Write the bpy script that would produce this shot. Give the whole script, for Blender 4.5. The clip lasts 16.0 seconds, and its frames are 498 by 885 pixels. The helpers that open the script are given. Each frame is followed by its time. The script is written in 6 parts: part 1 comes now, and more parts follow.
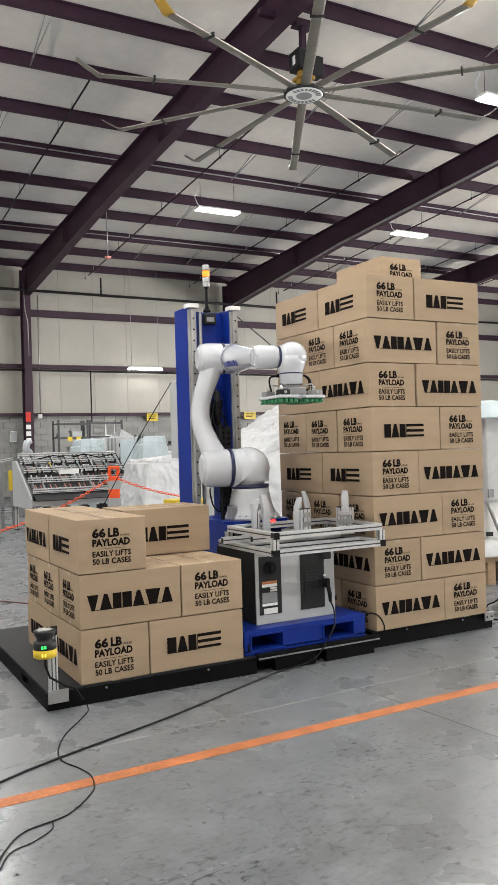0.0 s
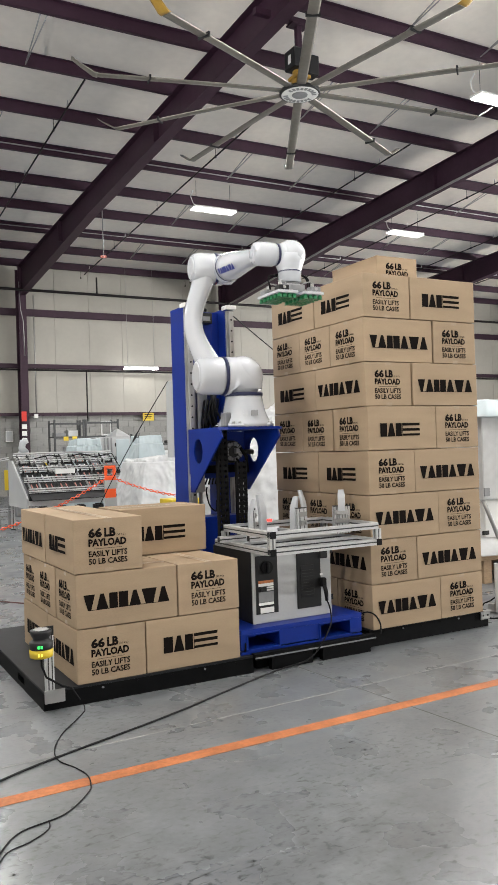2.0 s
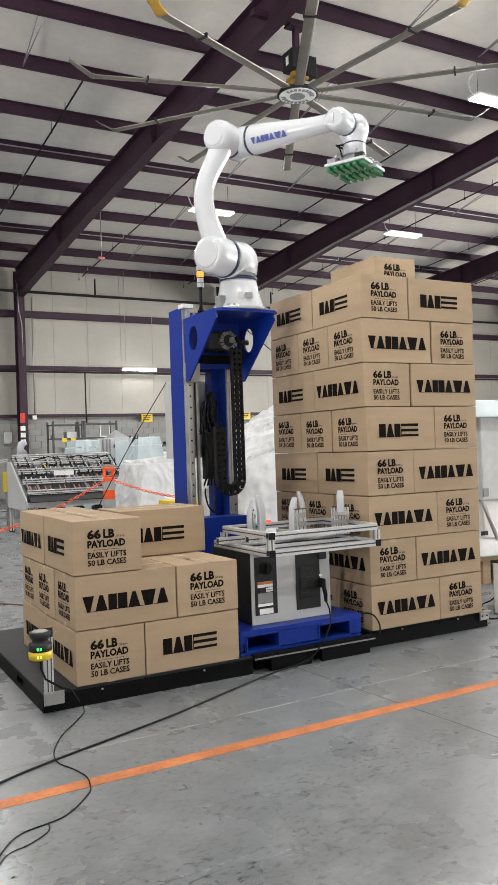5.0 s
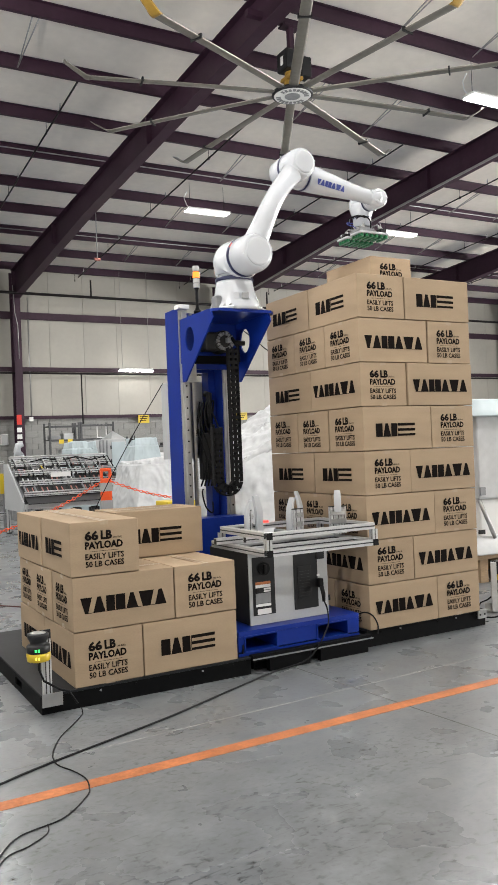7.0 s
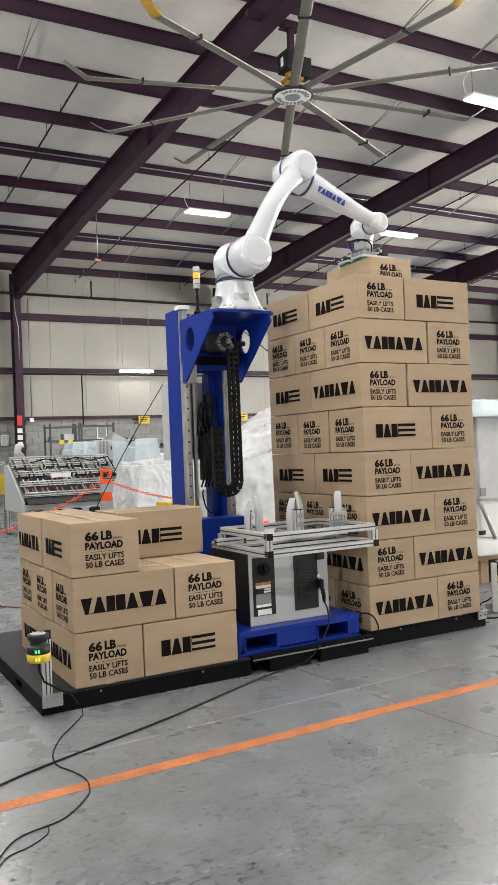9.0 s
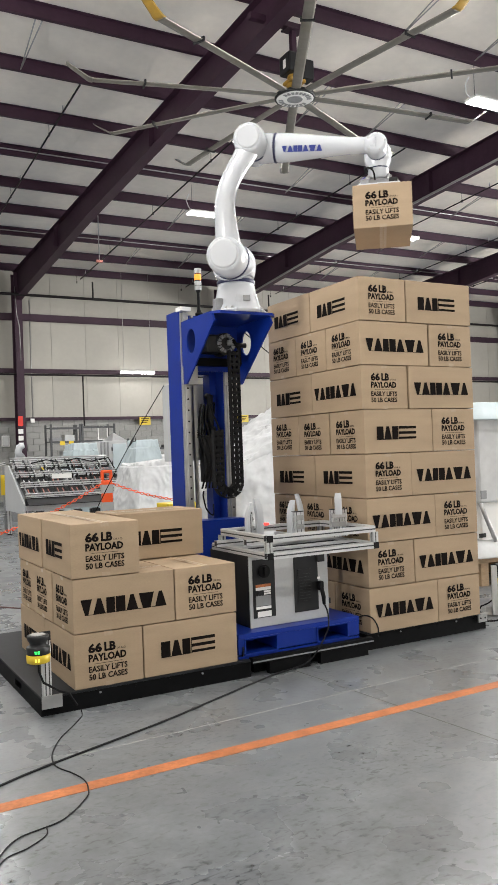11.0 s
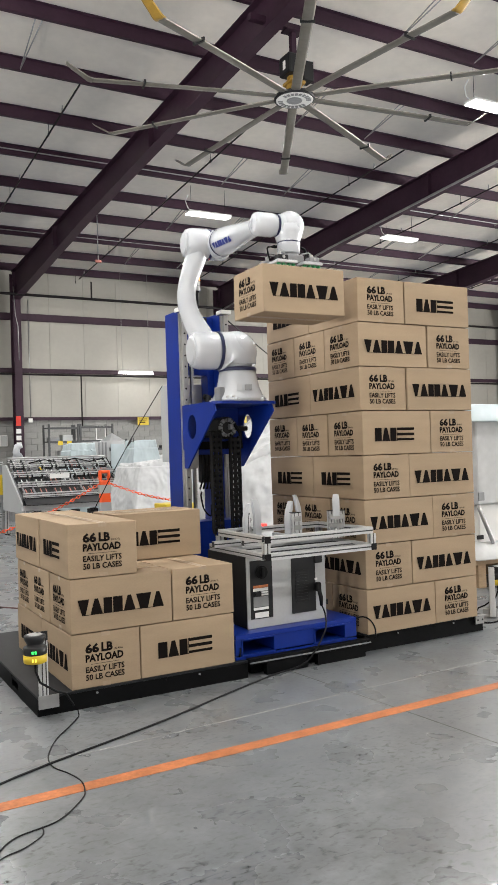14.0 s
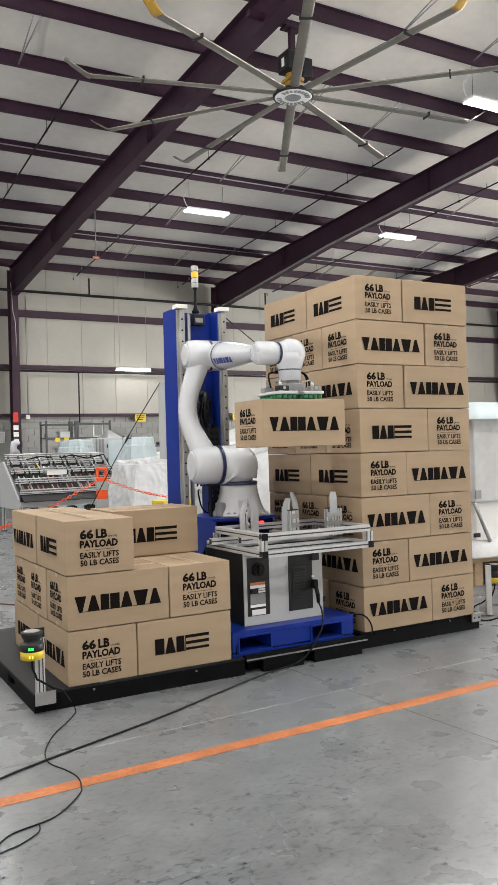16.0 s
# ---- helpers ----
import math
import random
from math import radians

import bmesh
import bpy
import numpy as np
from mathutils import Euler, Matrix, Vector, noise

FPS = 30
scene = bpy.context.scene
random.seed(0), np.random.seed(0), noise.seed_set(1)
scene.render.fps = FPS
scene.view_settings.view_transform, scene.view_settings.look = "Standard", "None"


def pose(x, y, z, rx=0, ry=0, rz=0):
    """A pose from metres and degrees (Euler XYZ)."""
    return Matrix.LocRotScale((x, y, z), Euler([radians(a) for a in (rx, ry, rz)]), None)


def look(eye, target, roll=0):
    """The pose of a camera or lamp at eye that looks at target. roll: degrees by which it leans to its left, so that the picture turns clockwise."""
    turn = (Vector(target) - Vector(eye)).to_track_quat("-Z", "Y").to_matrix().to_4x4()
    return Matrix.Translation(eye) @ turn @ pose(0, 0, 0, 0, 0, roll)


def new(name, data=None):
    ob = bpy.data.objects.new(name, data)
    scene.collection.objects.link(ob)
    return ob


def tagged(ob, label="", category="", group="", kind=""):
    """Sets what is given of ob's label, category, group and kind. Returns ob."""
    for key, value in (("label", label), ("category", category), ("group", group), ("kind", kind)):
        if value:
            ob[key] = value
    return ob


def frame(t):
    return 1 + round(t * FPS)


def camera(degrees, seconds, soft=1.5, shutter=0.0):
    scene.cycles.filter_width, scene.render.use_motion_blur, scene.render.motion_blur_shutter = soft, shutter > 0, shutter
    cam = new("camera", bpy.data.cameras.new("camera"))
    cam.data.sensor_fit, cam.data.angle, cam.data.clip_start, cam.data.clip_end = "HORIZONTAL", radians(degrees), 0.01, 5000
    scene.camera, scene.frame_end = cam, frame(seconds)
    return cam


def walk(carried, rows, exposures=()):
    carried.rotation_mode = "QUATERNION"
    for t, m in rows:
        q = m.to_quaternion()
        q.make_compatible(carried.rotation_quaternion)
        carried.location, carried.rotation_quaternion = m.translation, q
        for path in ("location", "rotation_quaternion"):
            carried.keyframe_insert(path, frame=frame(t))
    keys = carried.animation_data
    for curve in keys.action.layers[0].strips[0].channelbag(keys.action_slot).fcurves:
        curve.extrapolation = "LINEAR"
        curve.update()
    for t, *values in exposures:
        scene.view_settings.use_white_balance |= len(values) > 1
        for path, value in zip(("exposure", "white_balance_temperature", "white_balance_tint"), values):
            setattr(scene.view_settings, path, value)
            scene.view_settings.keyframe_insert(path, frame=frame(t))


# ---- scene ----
cam = camera(34.5, 16.0, soft=0.5, shutter=0.4)
PATH = [
    (0, (-1.257, -4.34, 1.379), (-0.302, -2.582, 1.394), -1.7),
    (0.5, (-1.257, -4.341, 1.379), (-0.302, -2.584, 1.394), -1.8),
    (1, (-1.257, -4.34, 1.379), (-0.299, -2.584, 1.392), -1.7),
    (1.5, (-1.257, -4.338, 1.38), (-0.296, -2.584, 1.393), -1.8),
    (2, (-1.257, -4.34, 1.379), (-0.294, -2.587, 1.392), -1.8),
    (2.5, (-1.257, -4.339, 1.38), (-0.292, -2.587, 1.393), -1.8),
    (3, (-1.257, -4.34, 1.379), (-0.293, -2.588, 1.393), -1.9),
    (3.5, (-1.257, -4.338, 1.379), (-0.292, -2.586, 1.393), -1.9),
    (4, (-1.257, -4.339, 1.379), (-0.291, -2.587, 1.393), -1.9),
    (6.5, (-1.257, -4.338, 1.379), (-0.287, -2.589, 1.396), -2.2),
    (7, (-1.258, -4.339, 1.379), (-0.285, -2.591, 1.395), -2.3),
    (7.5, (-1.257, -4.337, 1.379), (-0.284, -2.59, 1.396), -2.3),
    (8, (-1.257, -4.34, 1.379), (-0.285, -2.592, 1.396), -2.3),
    (8.5, (-1.257, -4.339, 1.379), (-0.285, -2.591, 1.396), -2.2),
    (9, (-1.257, -4.339, 1.378), (-0.285, -2.591, 1.396), -2.3),
    (11.5, (-1.256, -4.34, 1.379), (-0.285, -2.592, 1.402), -2.0),
    (12, (-1.257, -4.338, 1.378), (-0.284, -2.591, 1.402), -2.0),
    (12.5, (-1.258, -4.339, 1.379), (-0.284, -2.592, 1.405), -2.0),
    (13, (-1.258, -4.338, 1.379), (-0.283, -2.592, 1.405), -1.9),
    (13.5, (-1.257, -4.339, 1.379), (-0.282, -2.593, 1.404), -1.9),
    (14, (-1.256, -4.339, 1.379), (-0.281, -2.592, 1.403), -1.8),
    (14.5, (-1.254, -4.335, 1.381), (-0.277, -2.59, 1.402), -1.7),
    (15, (-1.256, -4.339, 1.379), (-0.277, -2.595, 1.399), -1.7),
    (15.5, (-1.255, -4.336, 1.38), (-0.276, -2.592, 1.398), -1.6),
    (16, (-1.257, -4.339, 1.379), (-0.277, -2.596, 1.396), -1.6),
]
walk(cam, [(t, look(eye, target, roll)) for t, eye, target, roll in PATH])

# ---- light and exposure ----
world = bpy.data.worlds.new("world")
scene.world = world
world.use_nodes = True
sky = world.node_tree.nodes.new("ShaderNodeTexSky")
sky.sky_type, sky.sun_disc = "NISHITA", False
sky.sun_elevation, sky.sun_rotation = radians(35), radians(200)
world.node_tree.links.new(sky.outputs[0], world.node_tree.nodes["Background"].inputs[0])
world.node_tree.nodes["Background"].inputs[1].default_value = 0.08
scene.view_settings.exposure = 0.11
LAMP_WATTS = 262.0
# fill lamps added at unseen doors, mainly to lift the roof
EAST_FILL_WATTS = 2750.0
WEST_FILL_WATTS = 5400.0
SOUTH_FILL_WATTS = 2200.0

ROOF_H, ROOF_S = 9.0, 0.065          # underside of the purlins at y = 0, fall towards +y
WALL_Y = 22.7
X0, X1, Y0 = -13.0, 30.0, -12.5


def roof_z(y):
    return ROOF_H - ROOF_S * y


# ---- materials ----
def material(name, base, rough=0.5, metal=0.0, grain=0.0, scale=30.0, bump=0.0, coat=0.0, second=0.0, second_scale=2.0, emit=0.0, stretch=None, tint=None, trans=0.0, island=0.0, alpha=1.0, spec=0.5):
    m = bpy.data.materials.new(name)
    m.use_nodes = True
    n, l = m.node_tree.nodes, m.node_tree.links
    b = n["Principled BSDF"]
    b.inputs["Base Color"].default_value = (*base, 1)
    b.inputs["Roughness"].default_value, b.inputs["Metallic"].default_value = rough, metal
    b.inputs["Coat Weight"].default_value, b.inputs["Coat Roughness"].default_value = coat, 0.08
    b.inputs["Transmission Weight"].default_value = trans
    b.inputs["Alpha"].default_value = alpha
    b.inputs["Specular IOR Level"].default_value = spec
    if emit:
        b.inputs["Emission Color"].default_value = (*(tint or base), 1)
        b.inputs["Emission Strength"].default_value = emit
    if grain or second or bump or island:
        tc = n.new("ShaderNodeTexCoord")
        src = tc.outputs["Object"]
        if stretch:
            mp = n.new("ShaderNodeMapping")
            mp.inputs["Scale"].default_value = stretch
            l.new(src, mp.inputs[0])
            src = mp.outputs[0]
        col = n.new("ShaderNodeRGB")
        col.outputs[0].default_value = (*base, 1)
        out = col.outputs[0]
        fine = n.new("ShaderNodeTexNoise")
        fine.inputs["Scale"].default_value, fine.inputs["Detail"].default_value = scale, 5
        l.new(src, fine.inputs["Vector"])
        for amount, sc in ((grain, 0), (second, second_scale)):
            if not amount:
                continue
            tex = fine
            if sc:
                tex = n.new("ShaderNodeTexNoise")
                tex.inputs["Scale"].default_value, tex.inputs["Detail"].default_value = sc, 4
                l.new(src, tex.inputs["Vector"])
            rng = n.new("ShaderNodeMapRange")
            rng.inputs["From Min"].default_value, rng.inputs["From Max"].default_value = 0.3, 0.7
            rng.inputs["To Min"].default_value, rng.inputs["To Max"].default_value = 1 - amount, 1 + amount
            l.new(tex.outputs["Fac"], rng.inputs[0])
            mx = n.new("ShaderNodeVectorMath")
            mx.operation = "SCALE"
            l.new(out, mx.inputs[0])
            l.new(rng.outputs[0], mx.inputs["Scale"])
            out = mx.outputs[0]
        if island:
            oi = n.new("ShaderNodeObjectInfo")
            geo = n.new("ShaderNodeNewGeometry")
            ad = n.new("ShaderNodeMath")
            ad.operation = "ADD"
            l.new(oi.outputs["Random"], ad.inputs[0])
            l.new(geo.outputs["Random Per Island"], ad.inputs[1])
            fr = n.new("ShaderNodeMath")
            fr.operation = "FRACT"
            l.new(ad.outputs[0], fr.inputs[0])
            rng = n.new("ShaderNodeMapRange")
            rng.inputs["To Min"].default_value, rng.inputs["To Max"].default_value = 1 - island, 1 + island
            l.new(fr.outputs[0], rng.inputs[0])
            mx = n.new("ShaderNodeVectorMath")
            mx.operation = "SCALE"
            l.new(out, mx.inputs[0])
            l.new(rng.outputs[0], mx.inputs["Scale"])
            out = mx.outputs[0]
        l.new(out, b.inputs["Base Color"])
        if bump:
            bp = n.new("ShaderNodeBump")
            bp.inputs["Strength"].default_value, bp.inputs["Distance"].default_value = bump, 0.01
            l.new(fine.outputs["Fac"], bp.inputs["Height"])
            l.new(bp.outputs[0], b.inputs["Normal"])
    return m


def floor_material():
    m = material("polished_concrete", (0.235, 0.24, 0.245), 0.36)
    n, l = m.node_tree.nodes, m.node_tree.links
    b = n["Principled BSDF"]
    tc = n.new("ShaderNodeTexCoord")
    src = tc.outputs["Object"]

    def noise_tex(sc, detail, rot=0.0, stretch=(1, 1, 1), distort=0.0):
        mp = n.new("ShaderNodeMapping")
        mp.inputs["Scale"].default_value, mp.inputs["Rotation"].default_value = stretch, (0, 0, rot)
        l.new(src, mp.inputs[0])
        t = n.new("ShaderNodeTexNoise")
        t.inputs["Scale"].default_value, t.inputs["Detail"].default_value, t.inputs["Distortion"].default_value = sc, detail, distort
        l.new(mp.outputs[0], t.inputs["Vector"])
        return t.outputs["Fac"]

    def ramp(v, a, b_, lo, hi):
        r = n.new("ShaderNodeMapRange")
        for key, val in (("From Min", a), ("From Max", b_), ("To Min", lo), ("To Max", hi)):
            r.inputs[key].default_value = val
        l.new(v, r.inputs[0])
        return r.outputs[0]

    def mul(a, b_):
        q = n.new("ShaderNodeMath")
        q.operation = "MULTIPLY"
        l.new(a, q.inputs[0])
        l.new(b_, q.inputs[1])
        return q.outputs[0]
    clouds = ramp(noise_tex(0.9, 5, 0.4), 0.3, 0.7, 0.84, 1.14)
    mottle = ramp(noise_tex(6, 7, 0.2, (1, 1.3, 1), 0.3), 0.3, 0.7, 0.86, 1.12)
    wear = ramp(noise_tex(34, 4), 0.35, 0.65, 0.93, 1.06)
    scrape = ramp(noise_tex(5, 2, 1.1, (0.7, 7, 1), 0.8), 0.70, 0.76, 1.0, 0.60)
    scuff = ramp(noise_tex(11, 3, 0.4, (1, 3.0, 1), 0.9), 0.64, 0.76, 1.0, 0.55)
    pale = ramp(noise_tex(2.3, 6, 0.3, (1, 1.3, 1), 0.5), 0.45, 0.75, 1.0, 1.12)
    # dark specks gather in patches
    patch = ramp(noise_tex(1.7, 3, 0.8), 0.43, 0.63, 0.18, 0.85)
    chips = ramp(noise_tex(24, 6, 0.3, (1, 1.6, 1), 0.5), 0.54, 0.72, 0.0, 1.0)
    hit = mul(patch, chips)
    speck = ramp(hit, 0.0, 1.0, 1.0, 0.0)
    f = mul(mul(mul(clouds, mottle), mul(scuff, speck)), mul(mul(wear, pale), scrape))
    sc = n.new("ShaderNodeVectorMath")
    sc.operation = "SCALE"
    sc.inputs[0].default_value = (0.146, 0.1545, 0.163)
    l.new(f, sc.inputs["Scale"])
    l.new(sc.outputs[0], b.inputs["Base Color"])
    l.new(ramp(noise_tex(3, 5, 0.9), 0.3, 0.7, 0.2, 0.42), b.inputs["Roughness"])
    bp = n.new("ShaderNodeBump")
    bp.inputs["Strength"].default_value, bp.inputs["Distance"].default_value = 0.08, 0.004
    l.new(noise_tex(60, 4), bp.inputs["Height"])
    l.new(bp.outputs[0], b.inputs["Normal"])
    return m


M = dict(
    concrete=floor_material(),
    joint=material("saw_joint", (0.27, 0.27, 0.265), 0.8, grain=0.3, scale=40),
    crack=material("crack_fill", (0.09, 0.09, 0.085), 0.85, grain=0.3, scale=30),
    orange=material("orange_floor_paint", (0.40, 0.138, 0.052), 0.6, spec=0.3, grain=0.2, scale=42, second=0.24, second_scale=7),
    roof=material("white_insulation_facing", (0.93, 0.865, 0.775), 0.55, grain=0.03, scale=6, second=0.06, second_scale=0.6, bump=0.05),
    wallpanel=material("cream_liner_panel", (0.385, 0.37, 0.33), 0.6, second=0.06, second_scale=0.8, grain=0.02, scale=8),
    block=material("grey_block", (0.30, 0.30, 0.29), 0.9, grain=0.12, scale=40, bump=0.3, island=0.09),
    mortar=material("mortar", (0.27, 0.27, 0.26), 0.95, grain=0.1, scale=30),
    steel=material("oxide_red_primer", (0.037, 0.016, 0.030), 0.5, spec=0.3, grain=0.12, scale=9, second=0.2, second_scale=1.1),
    pipe=material("black_pipe", (0.012, 0.010, 0.011), 0.5, spec=0.25, second=0.2),
    galv=material("galvanised_steel", (0.42, 0.42, 0.42), 0.42, 0.8, grain=0.1, scale=14, second=0.12),
    alu=material("extruded_aluminium", (0.62, 0.63, 0.64), 0.33, 0.45, grain=0.04, scale=60, second=0.05),
    groove=material("profile_groove", (0.06, 0.062, 0.066), 0.5, 0.3, grain=0.05),
    fanblade=material("dull_aluminium", (0.23, 0.215, 0.19), 0.36, 0.6, grain=0.08, scale=12, second=0.1),
    yellow=material("yellow_plastic", (0.62, 0.45, 0.025), 0.42, second=0.08),
    amber=material("amber_gearbox_paint", (0.34, 0.20, 0.03), 0.5, second=0.2, second_scale=8),
    card=material("brown_corrugated_cardboard", (0.352, 0.264, 0.179), 0.82, spec=0.2, grain=0.05, scale=70, second=0.06, second_scale=3.0, bump=0.06, stretch=(1, 1, 5), island=0.05),
    cardedge=material("cardboard_edge", (0.33, 0.22, 0.13), 0.9, grain=0.1, scale=60),
    tape=material("clear_parcel_tape", (0.348, 0.262, 0.179), 0.4, grain=0.05, scale=40, bump=0.3),
    ink=material("dark_brown_ink", (0.008, 0.006, 0.0055), 0.85, spec=0.06, grain=0.12, scale=60),
    white=material("glossy_white_cover", (0.50, 0.522, 0.56), 0.22, coat=0.5, second=0.02, second_scale=6),
    whitecap=material("satin_white_cap", (0.48, 0.498, 0.528), 0.28, second=0.02, second_scale=6),
    ring=material("navy_seal_ring", (0.012, 0.016, 0.06), 0.35, second=0.06),
    bluemark=material("blue_print", (0.02, 0.035, 0.22), 0.45, second=0.06),
    red=material("red_plastic", (0.6, 0.03, 0.02), 0.4, second=0.06),
    hose_red=material("dark_red_hose", (0.09, 0.02, 0.018), 0.5, grain=0.1, scale=30),
    faded=material("faded_red_plastic", (0.42, 0.16, 0.13), 0.5, second=0.08),
    blue=material("royal_blue_powder_coat", (0.004, 0.024, 0.225), 0.34, spec=0.3, grain=0.05, scale=90, second=0.08, second_scale=4),
    black=material("black_powder_coat", (0.0035, 0.0037, 0.0043), 0.6, spec=0.08, grain=0.12, scale=40, second=0.2, second_scale=5),
    deck=material("worn_black_steel_deck", (0.014, 0.015, 0.017), 0.5, spec=0.15, grain=0.2, scale=25, second=0.25, second_scale=4),
    rubber=material("black_rubber", (0.007, 0.007, 0.008), 0.6, spec=0.14, grain=0.1, scale=40),
    dark=material("dark_plastic", (0.014, 0.0145, 0.016), 0.45, spec=0.3, second=0.12, second_scale=9),
    grey=material("light_grey_enclosure", (0.42, 0.43, 0.44), 0.42, grain=0.03, scale=60, second=0.05),
    midgrey=material("machine_grey", (0.23, 0.235, 0.245), 0.45, 0.2, grain=0.08, scale=20, second=0.12),
    green=material("green_suction_rubber", (0.008, 0.16, 0.055), 0.4, second=0.1, second_scale=20),
    label=material("white_label", (0.75, 0.75, 0.74), 0.5, second=0.04),
    wrap=material("milky_plastic_sheet", (0.50, 0.51, 0.52), 0.45, spec=0.35, second=0.10, second_scale=3, grain=0.05, scale=14, bump=0.10),
    bluewrap=material("pale_blue_plastic_sheet", (0.42, 0.49, 0.52), 0.4, spec=0.35, second=0.1, second_scale=3, scale=9, bump=0.18),
    pallet=material("pallet_wood", (0.36, 0.25, 0.15), 0.8, grain=0.15, scale=20, second=0.12, stretch=(1, 6, 6)),
    cone=material("safety_orange_plastic", (0.85, 0.10, 0.02), 0.4, second=0.06),
    reflective=material("reflective_band", (0.36, 0.37, 0.38), 0.3, second=0.06),
    lens=material("led_diffuser", (0.95, 0.97, 1.0), 0.4, emit=14.0, tint=(1.0, 0.985, 0.95)),
    amberlamp=material("lit_amber_lens", (0.5, 0.15, 0.01), 0.35, emit=1.6, tint=(1.0, 0.25, 0.03)),
    greenled=material("green_status_display", (0.05, 0.9, 0.2), 0.3, emit=1.3, tint=(0.04, 1.0, 0.12)),
    yellowled=material("yellow_status_display", (1.0, 0.9, 0.1), 0.3, emit=1.3, tint=(1.0, 0.9, 0.12)),
    redled=material("red_status_lamp", (1.0, 0.03, 0.02), 0.3, emit=3.0, tint=(1.0, 0.04, 0.03)),
    clear=material("frosted_clear_lens", (0.40, 0.41, 0.41), 0.25, second=0.02),
)


# ---- mesh helpers ----
def box_into(bm, x0, y0, z0, x1, y1, z1, m=None, bevel=0.0):
    made = bmesh.ops.create_cube(bm, size=1.0)["verts"]
    c = Matrix.Translation(((x0 + x1) / 2, (y0 + y1) / 2, (z0 + z1) / 2)) @ Matrix.Diagonal((abs(x1 - x0), abs(y1 - y0), abs(z1 - z0), 1))
    bmesh.ops.transform(bm, matrix=(m or Matrix()) @ c, verts=made)
    if bevel:
        edges = list({e for v in made for e in v.link_edges})
        bmesh.ops.bevel(bm, geom=edges, offset=bevel, segments=2, affect="EDGES", profile=0.5)
    return made


def smooth_line(pts, steps=8):
    """A smooth curve through the points."""
    P3, sm = [Vector(p) for p in pts], []
    for i in range(len(P3) - 1):
        p0, p1, p2, p3 = P3[max(i - 1, 0)], P3[i], P3[i + 1], P3[min(i + 2, len(P3) - 1)]
        for k in range(steps):
            u = k / steps
            sm.append(0.5 * ((2 * p1) + (p2 - p0) * u + (2 * p0 - 5 * p1 + 4 * p2 - p3) * u * u + (3 * p1 - p0 - 3 * p2 + p3) * u**3))
    return sm + [P3[-1]]


def ring_frame(d):
    d = d.normalized()
    s = Vector((0, 0, 1)) if abs(d.z) < 0.9 else Vector((1, 0, 0))
    u = d.cross(s).normalized()
    return u, d.cross(u)


def tube_into(bm, points, radii, segs=16, caps=True, oval=1.0):
    """A round tube along points; radii one per point."""
    pts = [Vector(p) for p in points]
    rows, prev = [], None
    for i, p in enumerate(pts):
        d = (pts[min(i + 1, len(pts) - 1)] - pts[max(i - 1, 0)]).normalized()
        if prev is None:
            u, v = ring_frame(d)
        else:
            u = (prev - d * prev.dot(d)).normalized()
            v = d.cross(u)
        prev = u
        r = radii[i] if hasattr(radii, "__len__") else radii
        rows.append([bm.verts.new(p + (u * math.cos(a) * oval + v * math.sin(a)) * r) for a in (2 * math.pi * k / segs for k in range(segs))])
    for a, b in zip(rows, rows[1:]):
        for k in range(segs):
            bm.faces.new((a[k], a[(k + 1) % segs], b[(k + 1) % segs], b[k])).smooth = True
    if caps:
        bm.faces.new(rows[0][::-1])
        bm.faces.new(rows[-1])
    return rows


def cyl_into(bm, a, b, r, segs=20, round_end=0.0):
    a, b = Vector(a), Vector(b)
    d = (b - a).normalized()
    e = round_end
    if e:
        tube_into(bm, [a, a + d * e * 0.3, a + d * e, b - d * e, b - d * e * 0.3, b], [r - e, r - e * 0.3, r, r, r - e * 0.3, r - e], segs)
    else:
        tube_into(bm, [a, b], [r, r], segs)


def ball_into(bm, c, r, segs=24):
    made = bmesh.ops.create_uvsphere(bm, u_segments=segs, v_segments=segs // 2, radius=r)["verts"]
    bmesh.ops.translate(bm, verts=made, vec=c)
    for f in {f for v in made for f in v.link_faces}:
        f.smooth = True


def mesh_of(name, bm, mat):
    me = bpy.data.meshes.new(name)
    bm.normal_update()
    bm.to_mesh(me)
    bm.free()
    for m in (mat if isinstance(mat, (list, tuple)) else [mat]):
        me.materials.append(m)
    return me


def part(name, bm, mat, parent=None, label=""):
    ob = new(name, mesh_of(name, bm, mat))
    if parent is not None:
        ob.parent = parent
    return tagged(ob, label)


def share(name, me, parent, m, label=""):
    ob = new(name, me)
    ob.parent = parent
    ob.matrix_basis = m
    return tagged(ob, label)


def thing(name, m, label, category, group="", kind=""):
    ob = new(name)
    ob.matrix_basis = m
    return tagged(ob, label, category, group, kind)


def solid(name, dims, mat, parent=None, label="", bevel=0.0, m=None):
    bm = bmesh.new()
    box_into(bm, *dims, m, bevel)
    return part(name, bm, mat, parent, label)


def structure(ob, label, category):
    return tagged(ob, label, category, "", "structure")


# ---- floor, walls, roof ----
bm = bmesh.new()
box_into(bm, X0, Y0, -0.15, X1, WALL_Y + 0.3, 0.0)
structure(part("floor", bm, M["concrete"]), "polished grey concrete floor with scuffs and stains", "floor")


